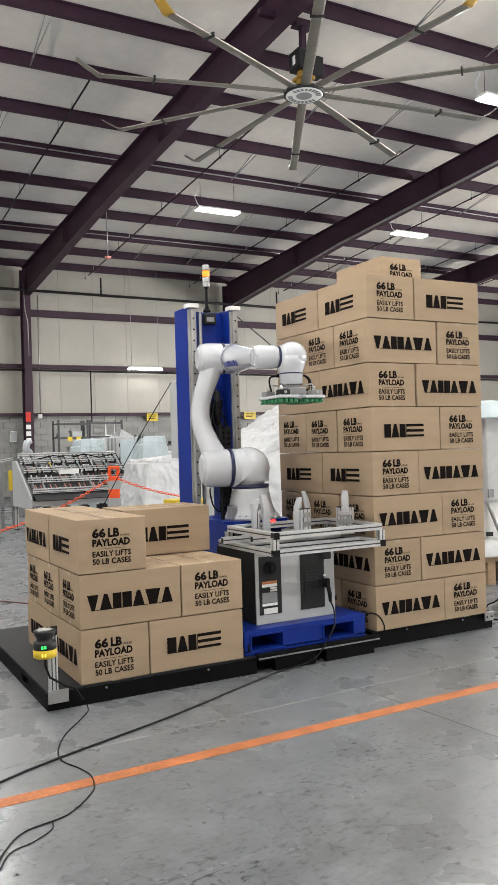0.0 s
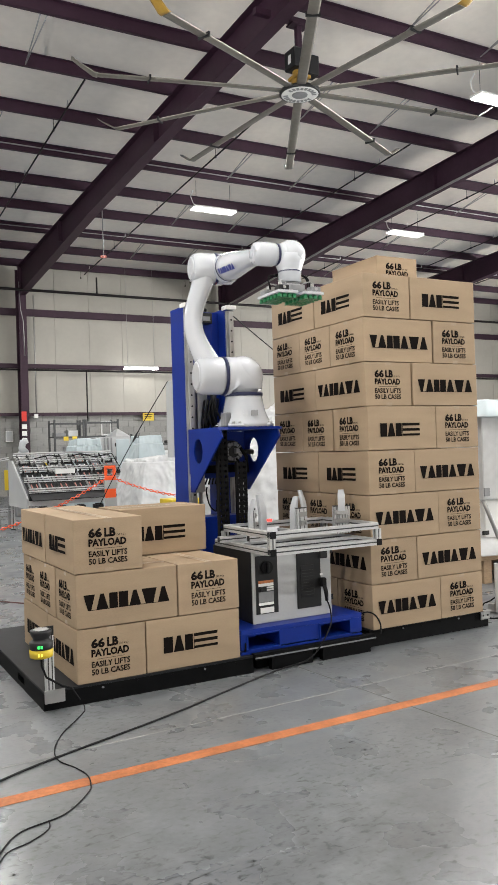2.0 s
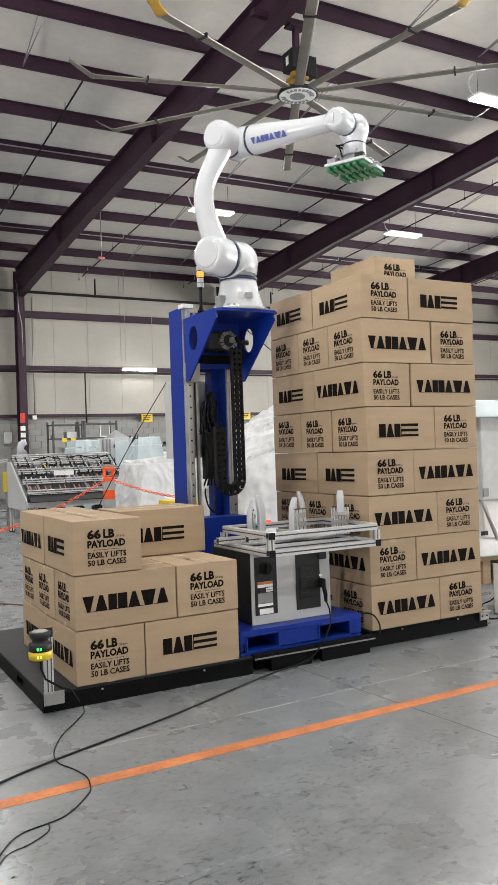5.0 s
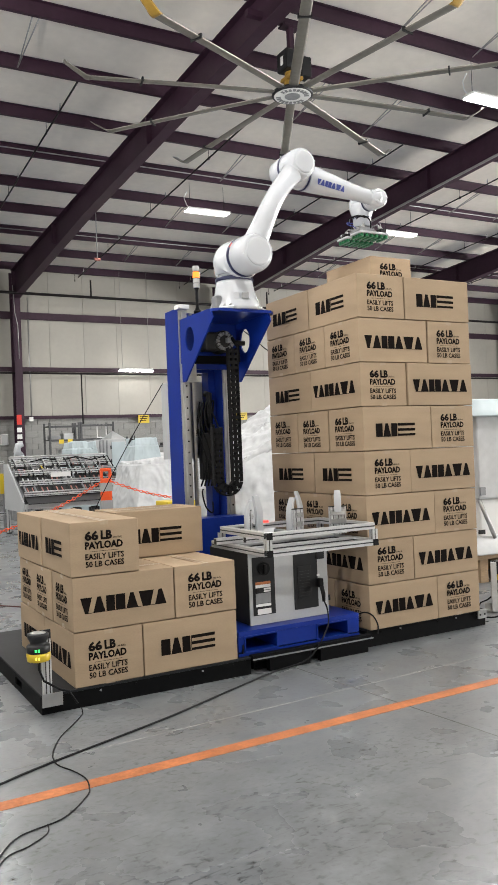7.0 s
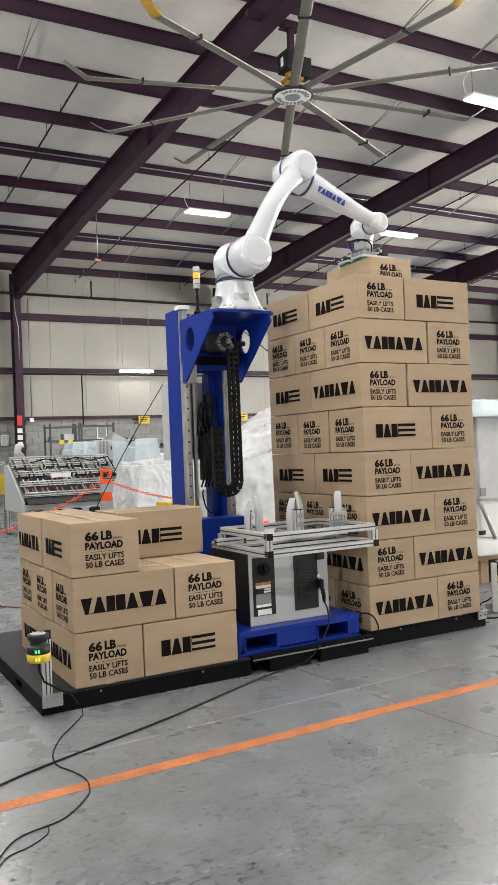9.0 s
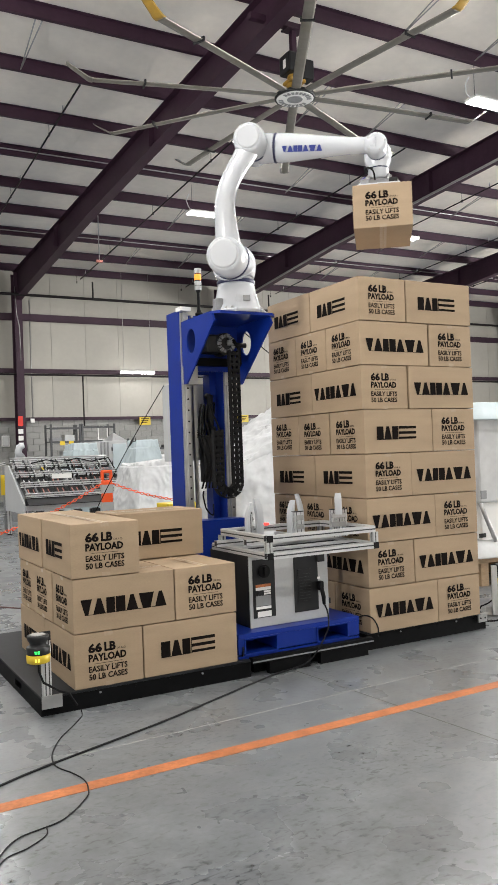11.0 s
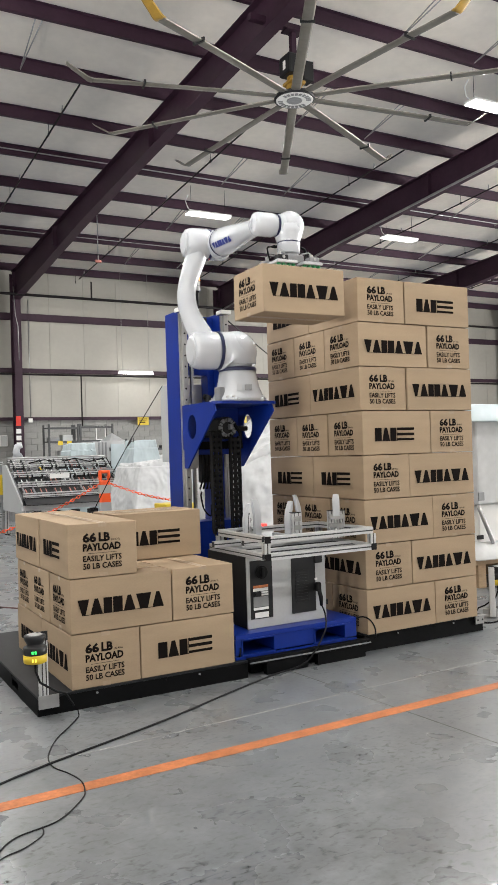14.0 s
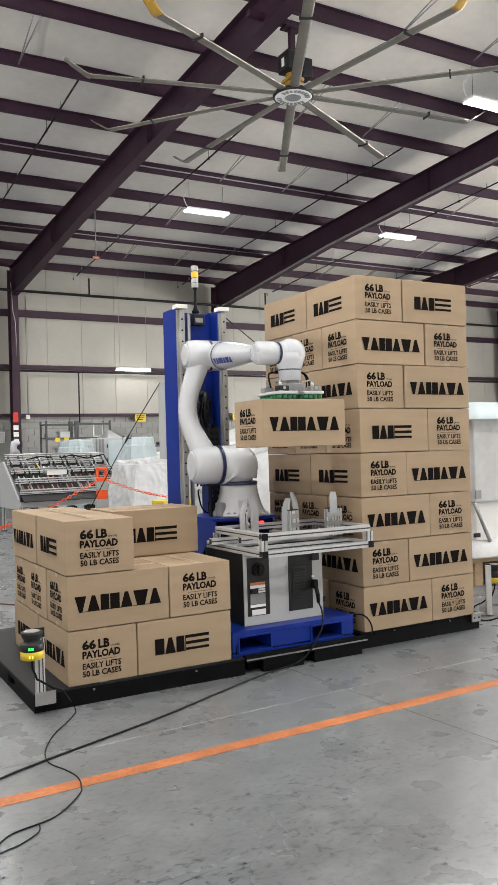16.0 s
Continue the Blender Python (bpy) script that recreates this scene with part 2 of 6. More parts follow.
def floor_strip(name, a, b, width, mat, z, label, category):
    a, b = Vector((*a, 0)), Vector((*b, 0))
    d = (b - a).normalized()
    s = Vector((-d.y, d.x, 0)) * width / 2
    bm = bmesh.new()
    n = 24
    rows = []
    for i in range(n + 1):
        p = a.lerp(b, i / n)
        w = 1 + 0.05 * noise.noise(p * 3)
        rows.append([bm.verts.new(p + s * w + Vector((0, 0, z))), bm.verts.new(p - s * w + Vector((0, 0, z)))])
    for r, q in zip(rows, rows[1:]):
        bm.faces.new((r[0], r[1], q[1], q[0]))
    ext = bmesh.ops.extrude_face_region(bm, geom=list(bm.faces))
    bmesh.ops.translate(bm, verts=[v for v in ext["geom"] if isinstance(v, bmesh.types.BMVert)], vec=(0, 0, -z + 0.0002))
    bmesh.ops.recalc_face_normals(bm, faces=list(bm.faces))
    structure(part(name, bm, mat), label, category)


floor_strip("floor_line", (-4.5, -1.115), (9.0, -0.865), 0.083, M["orange"], 0.0015, "worn orange painted line on the concrete floor", "floor line")
floor_strip("floor_joint_1", (-5.0, -0.86), (10.0, -0.27), 0.007, M["joint"], 0.0012, "pale sawn joint line in the concrete floor", "floor joint")
floor_strip("floor_joint_2", (1.36, 0.3), (1.60, -2.6), 0.008, M["crack"], 0.0010, "dark sawn joint in the concrete floor", "floor joint")

# far wall: blocks below, liner panels above, girts and columns in front
BLOCK_TOP = 2.68
bm = bmesh.new()
box_into(bm, X0, WALL_Y + 0.02, 0, X1, WALL_Y + 0.25, BLOCK_TOP)
far_wall = structure(part("wall_north", bm, M["mortar"]), "grey concrete block wall below cream liner panels", "wall")
bm = bmesh.new()
x = X0
while x < X1:
    box_into(bm, x + 0.004, WALL_Y + 0.02, BLOCK_TOP, min(x + 1.2, X1) - 0.004, WALL_Y + 0.20, roof_z(WALL_Y) + 0.3)
    x += 1.2
part("liner_panel", bm, M["wallpanel"], far_wall, "cream metal liner panels")


def wall(name, dims):
    structure(solid(name, dims, M["wallpanel"]), "plain cream liner panel wall", "wall")


# unseen walls; their door openings are assumed, to let the fill lamps in
wall("wall_south_1", (X0, Y0 - 0.2, 0, -6.0, Y0, 10.6))
wall("wall_south_2", (4.0, Y0 - 0.2, 0, X1, Y0, 10.6))
wall("wall_south_3", (-6.0, Y0 - 0.2, 4.6, 4.0, Y0, 10.6))
wall("wall_west_1", (X0 - 0.2, -7.0, 0, X0, -4.0, 10.6))
wall("wall_west_4", (X0 - 0.2, Y0, 0, X0, -12.0, 10.6))
wall("wall_west_5", (X0 - 0.2, -12.0, 4.6, X0, -7.0, 10.6))
wall("wall_west_2", (X0 - 0.2, 1.0, 0, X0, WALL_Y, 10.6))
wall("wall_west_3", (X0 - 0.2, -4.0, 4.6, X0, 1.0, 10.6))
# added fill: upward lamps outside unseen west doors brighten the roof
for y in (-1.5, -9.5):
    la = bpy.data.lights.new("roof_fill", "AREA")
    la.shape, la.size, la.size_y, la.energy = "RECTANGLE", 3.0, 4.8, WEST_FILL_WATTS
    la.color = (1.0, 0.985, 0.955)
    lo = new("roof_fill", la)
    lo.matrix_basis = pose(X0 - 1.9, y, 0.02, 180, 0, 0)
# another added fill lamp, outside an assumed wide south door behind the camera
la = bpy.data.lights.new("roof_fill", "AREA")
la.shape, la.size, la.size_y, la.energy = "RECTANGLE", 9.6, 3.0, SOUTH_FILL_WATTS
la.color = (1.0, 0.985, 0.955)
lo = new("roof_fill", la)
lo.matrix_basis = pose(-1.0, Y0 - 1.9, 0.02, 180, 0, 0)
# unseen loading doors added in the east wall; their lamps fill roof and floor
ADDED_DOORS = ((-12.0, -7.0), (-3.0, 2.0), (6.0, 11.0))
ADDED_DOOR_H = 4.6
ys_ = [Y0] + [q for d in ADDED_DOORS for q in d] + [WALL_Y]
for k in range(0, len(ys_), 2):
    wall("wall_east_%d" % (k // 2 + 1), (X1, ys_[k], 0, X1 + 0.2, ys_[k + 1], 10.6))
for k, (a, b) in enumerate(ADDED_DOORS):
    wall("wall_east_%d" % (k + 5), (X1, a, ADDED_DOOR_H, X1 + 0.2, b, 10.6))
    la = bpy.data.lights.new("roof_fill", "AREA")
    la.shape, la.size, la.size_y, la.energy = "RECTANGLE", b - a, ADDED_DOOR_H, EAST_FILL_WATTS
    la.color = (1.0, 0.985, 0.955)
    lo = new("roof_fill", la)
    lo.matrix_basis = look((X1 + 0.1, (a + b) / 2, ADDED_DOOR_H / 2), (0, (a + b) / 2, ADDED_DOOR_H / 2))

bm = bmesh.new()
v = [bm.verts.new(p) for p in ((X0, Y0, roof_z(Y0) + 0.22), (X1, Y0, roof_z(Y0) + 0.22), (X1, WALL_Y + 0.2, roof_z(WALL_Y) + 0.22), (X0, WALL_Y + 0.2, roof_z(WALL_Y) + 0.22))]
f = bm.faces.new(v)
bmesh.ops.solidify(bm, geom=[f], thickness=-0.1)
bmesh.ops.recalc_face_normals(bm, faces=list(bm.faces))
structure(part("ceiling", bm, M["roof"]), "white faced insulation under a sloping metal roof", "ceiling")

# purlins: Z sections along x
PURLIN = 1.715
purlin_bm = bmesh.new()
box_into(purlin_bm, X0, -0.004, 0, X1, 0.004, 0.215)
box_into(purlin_bm, X0, -0.004, -0.004, X1, 0.075, 0.004)
box_into(purlin_bm, X0, -0.075, 0.208, X1, 0.004, 0.216)
box_into(purlin_bm, X0, 0.067, -0.004, X1, 0.075, 0.02)
purlin_me = mesh_of("purlin", purlin_bm, M["steel"])
SETTLE = {-2: -0.04, -1: -0.05, 0: -0.08, 1: -0.12, 2: -0.07, 3: -0.04}      # uneven spacing of the nearer purlins
PY = [8.43 + PURLIN * k + SETTLE.get(k, 0.0) for k in range(-13, 9) if Y0 + 0.3 < 8.43 + PURLIN * k < WALL_Y - 0.3]
for y in PY:
    ob = new("purlin", purlin_me)
    ob.matrix_basis = pose(0, y, roof_z(y))
    structure(tagged(ob, group="roof purlins"), "dark red painted steel purlin under the roof", "purlin")


# rafters: deep tapered I beams along y with a column at the far wall
def rafter(x):
    root = thing("rafter", pose(x, 11, 0, 0, 0, 1.2) @ pose(0, -11, 0), "deep dark red painted steel rafter on a wall column", "steel frame", "steel frames", "structure")
    ys = [Y0, 0, 8, 15, WALL_Y - 0.45]
    dep = [0.62, 0.60, 0.60, 0.66, 0.95]
    w = 0.125

    def strip(name, za, zb, half):
        bm = bmesh.new()
        rows = []
        for y, d in zip(ys, dep):
            top = roof_z(y) - 0.006
            a, b = top - d * za, top - d * zb
            rows.append([bm.verts.new((sx, y, z)) for sx, z in ((-half, a), (half, a), (half, b), (-half, b))])
        for r, q in zip(rows, rows[1:]):
            for k in range(4):
                bm.faces.new((r[k], r[(k + 1) % 4], q[(k + 1) % 4], q[k]))
        bm.faces.new(rows[0])
        bm.faces.new(rows[-1][::-1])
        bmesh.ops.recalc_face_normals(bm, faces=list(bm.faces))
        part(name, bm, M["steel"], root)
    strip("top_flange", 0.0, 0.022, w)
    strip("web", 0.022, 0.978, 0.006)
    strip("bottom_flange", 0.978, 1.0, w)
    for y in (-6, 0.5, 10.9, 17.6):
        top = roof_z(y)
        for sx in (-1, 1):
            solid("stiffener", (sx * 0.0065, y - 0.008, top - 0.575, sx * (w - 0.004), y + 0.008, top - 0.024), M["steel"], root)
    yc, top = WALL_Y - 0.36, roof_z(WALL_Y) - 0.02
    solid("column_flange", (-w, yc - 0.22, 0.0205, w, yc - 0.205, top), M["steel"], root)
    solid("column_flange", (-w, yc + 0.165, 0.0205, w, yc + 0.18, top), M["steel"], root)
    solid("column_web", (-0.006, yc - 0.2045, 0.0205, 0.006, yc + 0.1645, top), M["steel"], root)
    solid("base_plate", (-0.16, yc - 0.26, 0, 0.16, yc + 0.24, 0.02), M["steel"], root)
    return root


for x in (-9.9, -2.35, 5.22, 12.74, 20.2, 27.7):
    rafter(x)


def girt(z, depth, label):
    bm = bmesh.new()
    box_into(bm, X0, WALL_Y - 0.18, z, X1, WALL_Y + 0.02, z + 0.01)
    box_into(bm, X0, WALL_Y - 0.18, z - depth, X1, WALL_Y - 0.172, z)
    box_into(bm, X0, WALL_Y - 0.01, z - depth, X1, WALL_Y - 0.002, z)
    structure(part("wall_girt", bm, M["steel"]), label, "girt")


girt(6.22, 0.21, "dark red steel girt across the far wall")
girt(4.39, 0.13, "dark red steel girt across the far wall")
girt(2.76, 0.10, "dark steel angle on top of the block wall")


# ---- ceiling lights ----
def ceiling_light(x, y, z, length=1.22, yaw=0, lamp=True):
    root = thing("ceiling_light", pose(x, y, z, 0, 0, yaw), "lit white linear LED high bay hanging on wires", "ceiling light", "hanging high bay lights")
    h = length / 2
    bm = bmesh.new()
    box_into(bm, -h, -0.16, 0.0, h, 0.16, 0.045, bevel=0.01)
    box_into(bm, -h * 0.5, -0.05, 0.045, h * 0.5, 0.05, 0.085, bevel=0.008)
    part("housing", bm, M["label"], root)
    for s in (-1, 1):
        solid("diffuser", (-h + 0.02, s * 0.08 - 0.068, -0.03, h - 0.02, s * 0.08 + 0.068, -0.001), M["lens"], root, bevel=0.012)
        bm = bmesh.new()
        tube_into(bm, [(s * h * 0.8, 0, 0.04), (s * h * 0.8, 0, roof_z(y) + 0.215 - z)], 0.005, 6)
        part("hanging_wire", bm, M["pipe"], root)
    bm = bmesh.new()
    top = roof_z(y) - z
    tube_into(bm, [(-h * 0.7, 0.1, 0.05), (-h * 0.8, 0.2, 0.2), (-h * 0.95, 0.15, top * 0.7), (-h * 0.85, 0.1, top)], 0.012, 8)
    part("power_cord", bm, M["label"], root)
    if lamp:
        la = bpy.data.lights.new("high_bay", "AREA")
        la.shape, la.size, la.size_y, la.energy = "RECTANGLE", length, 0.3, LAMP_WATTS
        la.color = (1.0, 0.985, 0.955)
        lo = new("high_bay_lamp", la)
        lo.matrix_basis = pose(x, y, z - 0.045, 0, 0, yaw)


# (-1.4, 7.2) is there to brighten the floor at the left
# the first three hang in view; the rest are unseen, added for light
for x, y in ((8.12, 14.25), (14.4, 14.15), (10.82, 7.0), (1.6, 14.2), (-4.7, 14.2), (-1.4, 7.2), (4.4, 0.2), (-4.5, 6.9), (10.8, -0.2), (-2.0, -0.4), (4.4, -7.0), (-2.0, -7.0), (17.5, 7.0), (10.8, -7.2)):
    ceiling_light(x, y, roof_z(y) - 0.5)

root = thing("wall_light", pose(9.05, WALL_Y - 0.6, 4.27), "lit fluorescent strip light hanging before the far wall", "strip light")
solid("housing", (-0.62, -0.06, 0.03, 0.62, 0.06, 0.09), M["label"], root, bevel=0.01)
for s in (-1, 1):
    bm = bmesh.new()
    cyl_into(bm, (-0.62, s * 0.042, 0.0), (0.62, s * 0.042, 0.0), 0.032, 12)
    part("tube", bm, M["lens"], root)
    bm = bmesh.new()
    tube_into(bm, [(s * 0.5, 0, 0.09), (s * 0.5, 0, roof_z(22.1) + 0.215 - 4.27)], 0.006, 6)
    part("hanging_wire", bm, M["galv"], root)


# ---- cardboard cases ----
BL, BW, BH = 0.6035, 0.4005, 0.2985


def text_mesh(lines):
    """Printed lines as one flat mesh in the x-z plane, facing -y: text, cap height, width, left edge, z, weight."""
    bm = bmesh.new()
    for body, cap, width, left, z, weight in lines:
        cu = bpy.data.curves.new("text", "FONT")
        cu.body, cu.size, cu.offset = body, 1.0, weight
        cu.resolution_u = 2
        ob = bpy.data.objects.new("text", cu)
        me = bpy.data.meshes.new_from_object(ob)
        xs, ys = [q.co.x for q in me.vertices], [q.co.y for q in me.vertices]
        fit_m = Matrix.Diagonal((width / (max(xs) - min(xs)), cap / (max(ys) - min(ys)), 1, 1)) @ Matrix.Translation((-min(xs), -min(ys), 0))
        me.transform(Matrix.Translation((left, 0, z)) @ Matrix.Rotation(radians(90), 4, "X") @ fit_m)
        bm.from_mesh(me)
        bpy.data.meshes.remove(me)
        bpy.data.objects.remove(ob)
        bpy.data.curves.remove(cu)
    return bm


pay_bm = text_mesh([("66", 0.053, 0.079, -0.118, 0.050, 0.048), ("LB", 0.051, 0.066, -0.026, 0.051, 0.048), ("(30 KG)", 0.013, 0.052, 0.046, 0.051, 0.010), ("PAYLOAD", 0.043, 0.220, -0.118, 0.001, 0.042), ("EASILY LIFTS", 0.033, 0.224, -0.118, -0.056, 0.020), ("50 LB CASES", 0.033, 0.224, -0.118, -0.098, 0.020)])
box_into(pay_bm, -0.088, -0.0003, -0.0125, 0.076, 0.0, -0.0105)
bmesh.ops.solidify(pay_bm, geom=list(pay_bm.faces), thickness=0.0004)
PAY = mesh_of("payload_text", pay_bm, M["ink"])


def blocks_mesh(name, mat, letters, height, gap, bars=False):
    """A word mark as plain blocks on one thin base line: widths at the foot and the head of each."""
    bm = bmesh.new()
    seen = {}

    def vert(x, z):
        key = (round(x, 5), round(z, 5))
        if key not in seen:
            seen[key] = bm.verts.new((x, 0, z))
        return seen[key]

    def quad(*pts):
        bm.faces.new([vert(*p) for p in pts])
    total = sum(max(a, b) for a, b in letters) + gap * (len(letters) - 1) + (0.165 if bars else 0)
    x, h, base = -total / 2, height / 2, 0.003
    foot = []
    for a, b in letters:
        c = x + max(a, b) / 2
        quad((c - a / 2, -h + base), (c + a / 2, -h + base), (c + b / 2, h), (c - b / 2, h))
        foot += [c - a / 2, c + a / 2]
        x += max(a, b) + gap
    if bars:
        foot += [x, x + 0.004]
        levels = [-h + base, -h + height * 0.2, -h + height * 0.4, -h + height * 0.6, -h + height * 0.8, h]
        for k, (lo, hi) in enumerate(zip(levels, levels[1:])):
            quad((x, lo), (x + 0.004, lo), (x + 0.004, hi), (x, hi))
            if k % 2 == 0:
                quad((x + 0.004, lo), (x + 0.156, lo), (x + 0.158, hi), (x + 0.004, hi))
    for u, w in zip(foot, foot[1:]):
        quad((u, -h), (w, -h), (w, -h + base), (u, -h + base))
    bmesh.ops.recalc_face_normals(bm, faces=list(bm.faces))
    ext = bmesh.ops.extrude_face_region(bm, geom=list(bm.faces))
    bmesh.ops.translate(bm, verts=[q for q in ext["geom"] if isinstance(q, bmesh.types.BMVert)], vec=(0, -0.0005, 0))
    bmesh.ops.recalc_face_normals(bm, faces=list(bm.faces))
    return mesh_of(name, bm, mat)


WORD = [(0.020, 0.066), (0.070, 0.020), (0.050, 0.050), (0.056, 0.056), (0.070, 0.020), (0.048, 0.092), (0.070, 0.020)]
MARK_Y = blocks_mesh("word_mark", M["ink"], WORD, 0.088, 0.006)
MARK_N = blocks_mesh("bar_mark", M["ink"], [(0.058, 0.058), (0.066, 0.022), (0.052, 0.052)], 0.092, 0.005, True)
ARM_MARK = blocks_mesh("arm_mark", M["bluemark"], [(a * 0.56, b * 0.56) for a, b in WORD], 0.042, 0.003)


def case_body(seed):
    rng = random.Random(seed)
    bm = bmesh.new()
    bulge = rng.uniform(0.001, 0.004)
    # four walls and flaps as a closed shell with slightly slack faces
    made = bmesh.ops.create_cube(bm, size=1.0)["verts"]
    bmesh.ops.transform(bm, matrix=Matrix.Diagonal((BL, BW, BH, 1)), verts=made)
    bmesh.ops.translate(bm, verts=made, vec=(0, 0, BH / 2))
    bmesh.ops.subdivide_edges(bm, edges=list(bm.edges), cuts=4, use_grid_fill=True)
    for q in bm.verts:
        x, y, z = q.co.x / BL * 2, q.co.y / BW * 2, q.co.z / BH * 2 - 1
        k = (1 - x * x) * (1 - z * z) if abs(abs(y) - 1) < 1e-4 else 0
        j = (1 - y * y) * (1 - z * z) if abs(abs(x) - 1) < 1e-4 else 0
        q.co.y += math.copysign(bulge * k, y)
        q.co.x += math.copysign(bulge * j, x)
        if z > 0.99:
            q.co.z -= 0.004 * (1 - x * x) * (1 - abs(y)) * rng.uniform(0.6, 1.3)
        q.co += Vector((rng.uniform(-1, 1), rng.uniform(-1, 1), rng.uniform(-0.6, 0.6))) * 0.0006
    sharp = [e for e in bm.edges if e.calc_face_angle(0) > 1.0]
    bmesh.ops.bevel(bm, geom=sharp, offset=0.004, segments=2, affect="EDGES", profile=0.5)
    # seam between the top flaps and between the bottom flaps
    return mesh_of("body", bm, M["card"])


CASES = [case_body(s) for s in range(6)]
seam_bm = bmesh.new()
box_into(seam_bm, -BL / 2 + 0.01, -0.0015, -0.0008, BL / 2 - 0.01, 0.0015, 0.0008)
SEAM = mesh_of("flap_seam", seam_bm, M["cardedge"])


def tape_mesh(tab):
    """One strip of tape over the long seam, folded down both ends."""
    bm = bmesh.new()
    h, e = BL / 2 + 0.0008, 0.0006
    path = [(-h, -tab), (-h, e), (h, e), (h, -tab)]
    rows = [[bm.verts.new((x, y, z)) for y in (-0.024, 0.024)] for x, z in path]
    for a, b in zip(rows, rows[1:]):
        bm.faces.new((a[0], b[0], b[1], a[1]))
    bmesh.ops.recalc_face_normals(bm, faces=list(bm.faces))
    bmesh.ops.solidify(bm, geom=list(bm.faces), thickness=0.0004)
    return mesh_of("tape", bm, M["tape"])


TAPE = tape_mesh(0.022)
case_count = 0


def cardboard_box(m, label, group):
    global case_count
    rng = random.Random(case_count + 11)
    root = thing("cardboard_box", m, label, "box", group)
    share("body", CASES[case_count % len(CASES)], root, Matrix())
    for m_end in (pose(0, 0, BH), pose(0, 0, 0, 180, 0, 0)):
        share("flap_seam", SEAM, root, m_end, "dark seam between the flaps")
        share("tape", TAPE, root, m_end, "shiny clear parcel tape")
    zc = BH * 0.47
    j = lambda: rng.uniform(-0.006, 0.006)
    e = 0.0044
    share("word_mark", MARK_Y, root, pose(-0.004 + j(), -BW / 2 - e, zc + j()), "dark printed word mark")
    share("bar_mark", MARK_N, root, pose(0.02 + j(), BW / 2 + e, zc + j(), 0, 0, 180), "dark printed mark with three bars")
    share("payload_text", PAY, root, pose(-BL / 2 - e, j() * 0.6, zc + j(), 0, 0, -90), "dark printed payload text")
    share("payload_text", PAY, root, pose(BL / 2 + e, j() * 0.6, zc + j(), 0, 0, 90), "dark printed payload text")
    case_count += 1
    return root


LBL = "taped brown cardboard box with dark print on "
L_, S_ = 0.611, 0.4075


def jig(k, s=0.004):
    rng = random.Random(k)
    return rng.uniform(-s, s), rng.uniform(-s, s), rng.uniform(-0.35, 0.35)


def layer(x, y, z, kind, left, front, group, label, seed, skip=()):
    """A layer of five. kind 0: long boxes lie along x on the left. kind 1: two boxes lie along y on the left."""
    spots = []
    if kind == 0:
        spots += [(x + L_ / 2, y + S_ * (k + 0.5), 0 if front == "Y" else 180) for k in range(3)]
        spots += [(x + L_ + S_ / 2, y + L_ * (k + 0.5), 90) for k in range(2)]
    else:
        spots += [(x + S_ / 2, y + L_ * (k + 0.5), -90 if left[k] == "Y" else 90) for k in range(2)]
        spots += [(x + S_ + L_ / 2, y + S_ * (k + 0.5), 0 if front == "Y" else 180) for k in range(3)]
    for i, (bx, by, yaw) in enumerate(spots):
        if i in skip:
            continue
        a, b, c = jig(seed * 10 + i)
        cardboard_box(pose(bx + a, by + b, z, 0, 0, yaw + c), label, group)


LY = -0.014
GL, GR = "boxes of the low stack", "boxes of the tall stack"
ZL, ZR, DZ = 0.105, 0.120, 0.3037
layer(0, LY, ZL, 1, "YN", "N", GL, LBL + "a steel platform", 1)
layer(0, LY, ZL + DZ, 0, "", "Y", GL, LBL + "a low stack", 2)
layer(0, LY, ZL + 2 * DZ, 1, "NY", "N", GL, LBL + "a low stack", 3, skip=(2, 3, 4))
cardboard_box(pose(0.75, 0.70, ZL + 2 * DZ, 0, 0, 180.8), LBL + "a low stack", GL)
RX, RY = 2.052, 0.024
for k, (kind, left, front) in enumerate(((0, "", "Y"), (1, "YN", "Y"), (0, "", "Y"), (1, "NN", "Y"), (0, "", "N"), (1, "YN", "Y"), (0, "", "Y"), (1, "NN", "N"))):
    layer(RX, RY, ZR + DZ * k, kind, left, front, GR, LBL + ("a steel platform" if k == 0 else "a tall stack"), 20 + k)
carried_box = cardboard_box(pose(2.857, 0.93, ZR + 8 * DZ, 0, 0, 90), "brown cardboard box lifted by the suction gripper", GR)


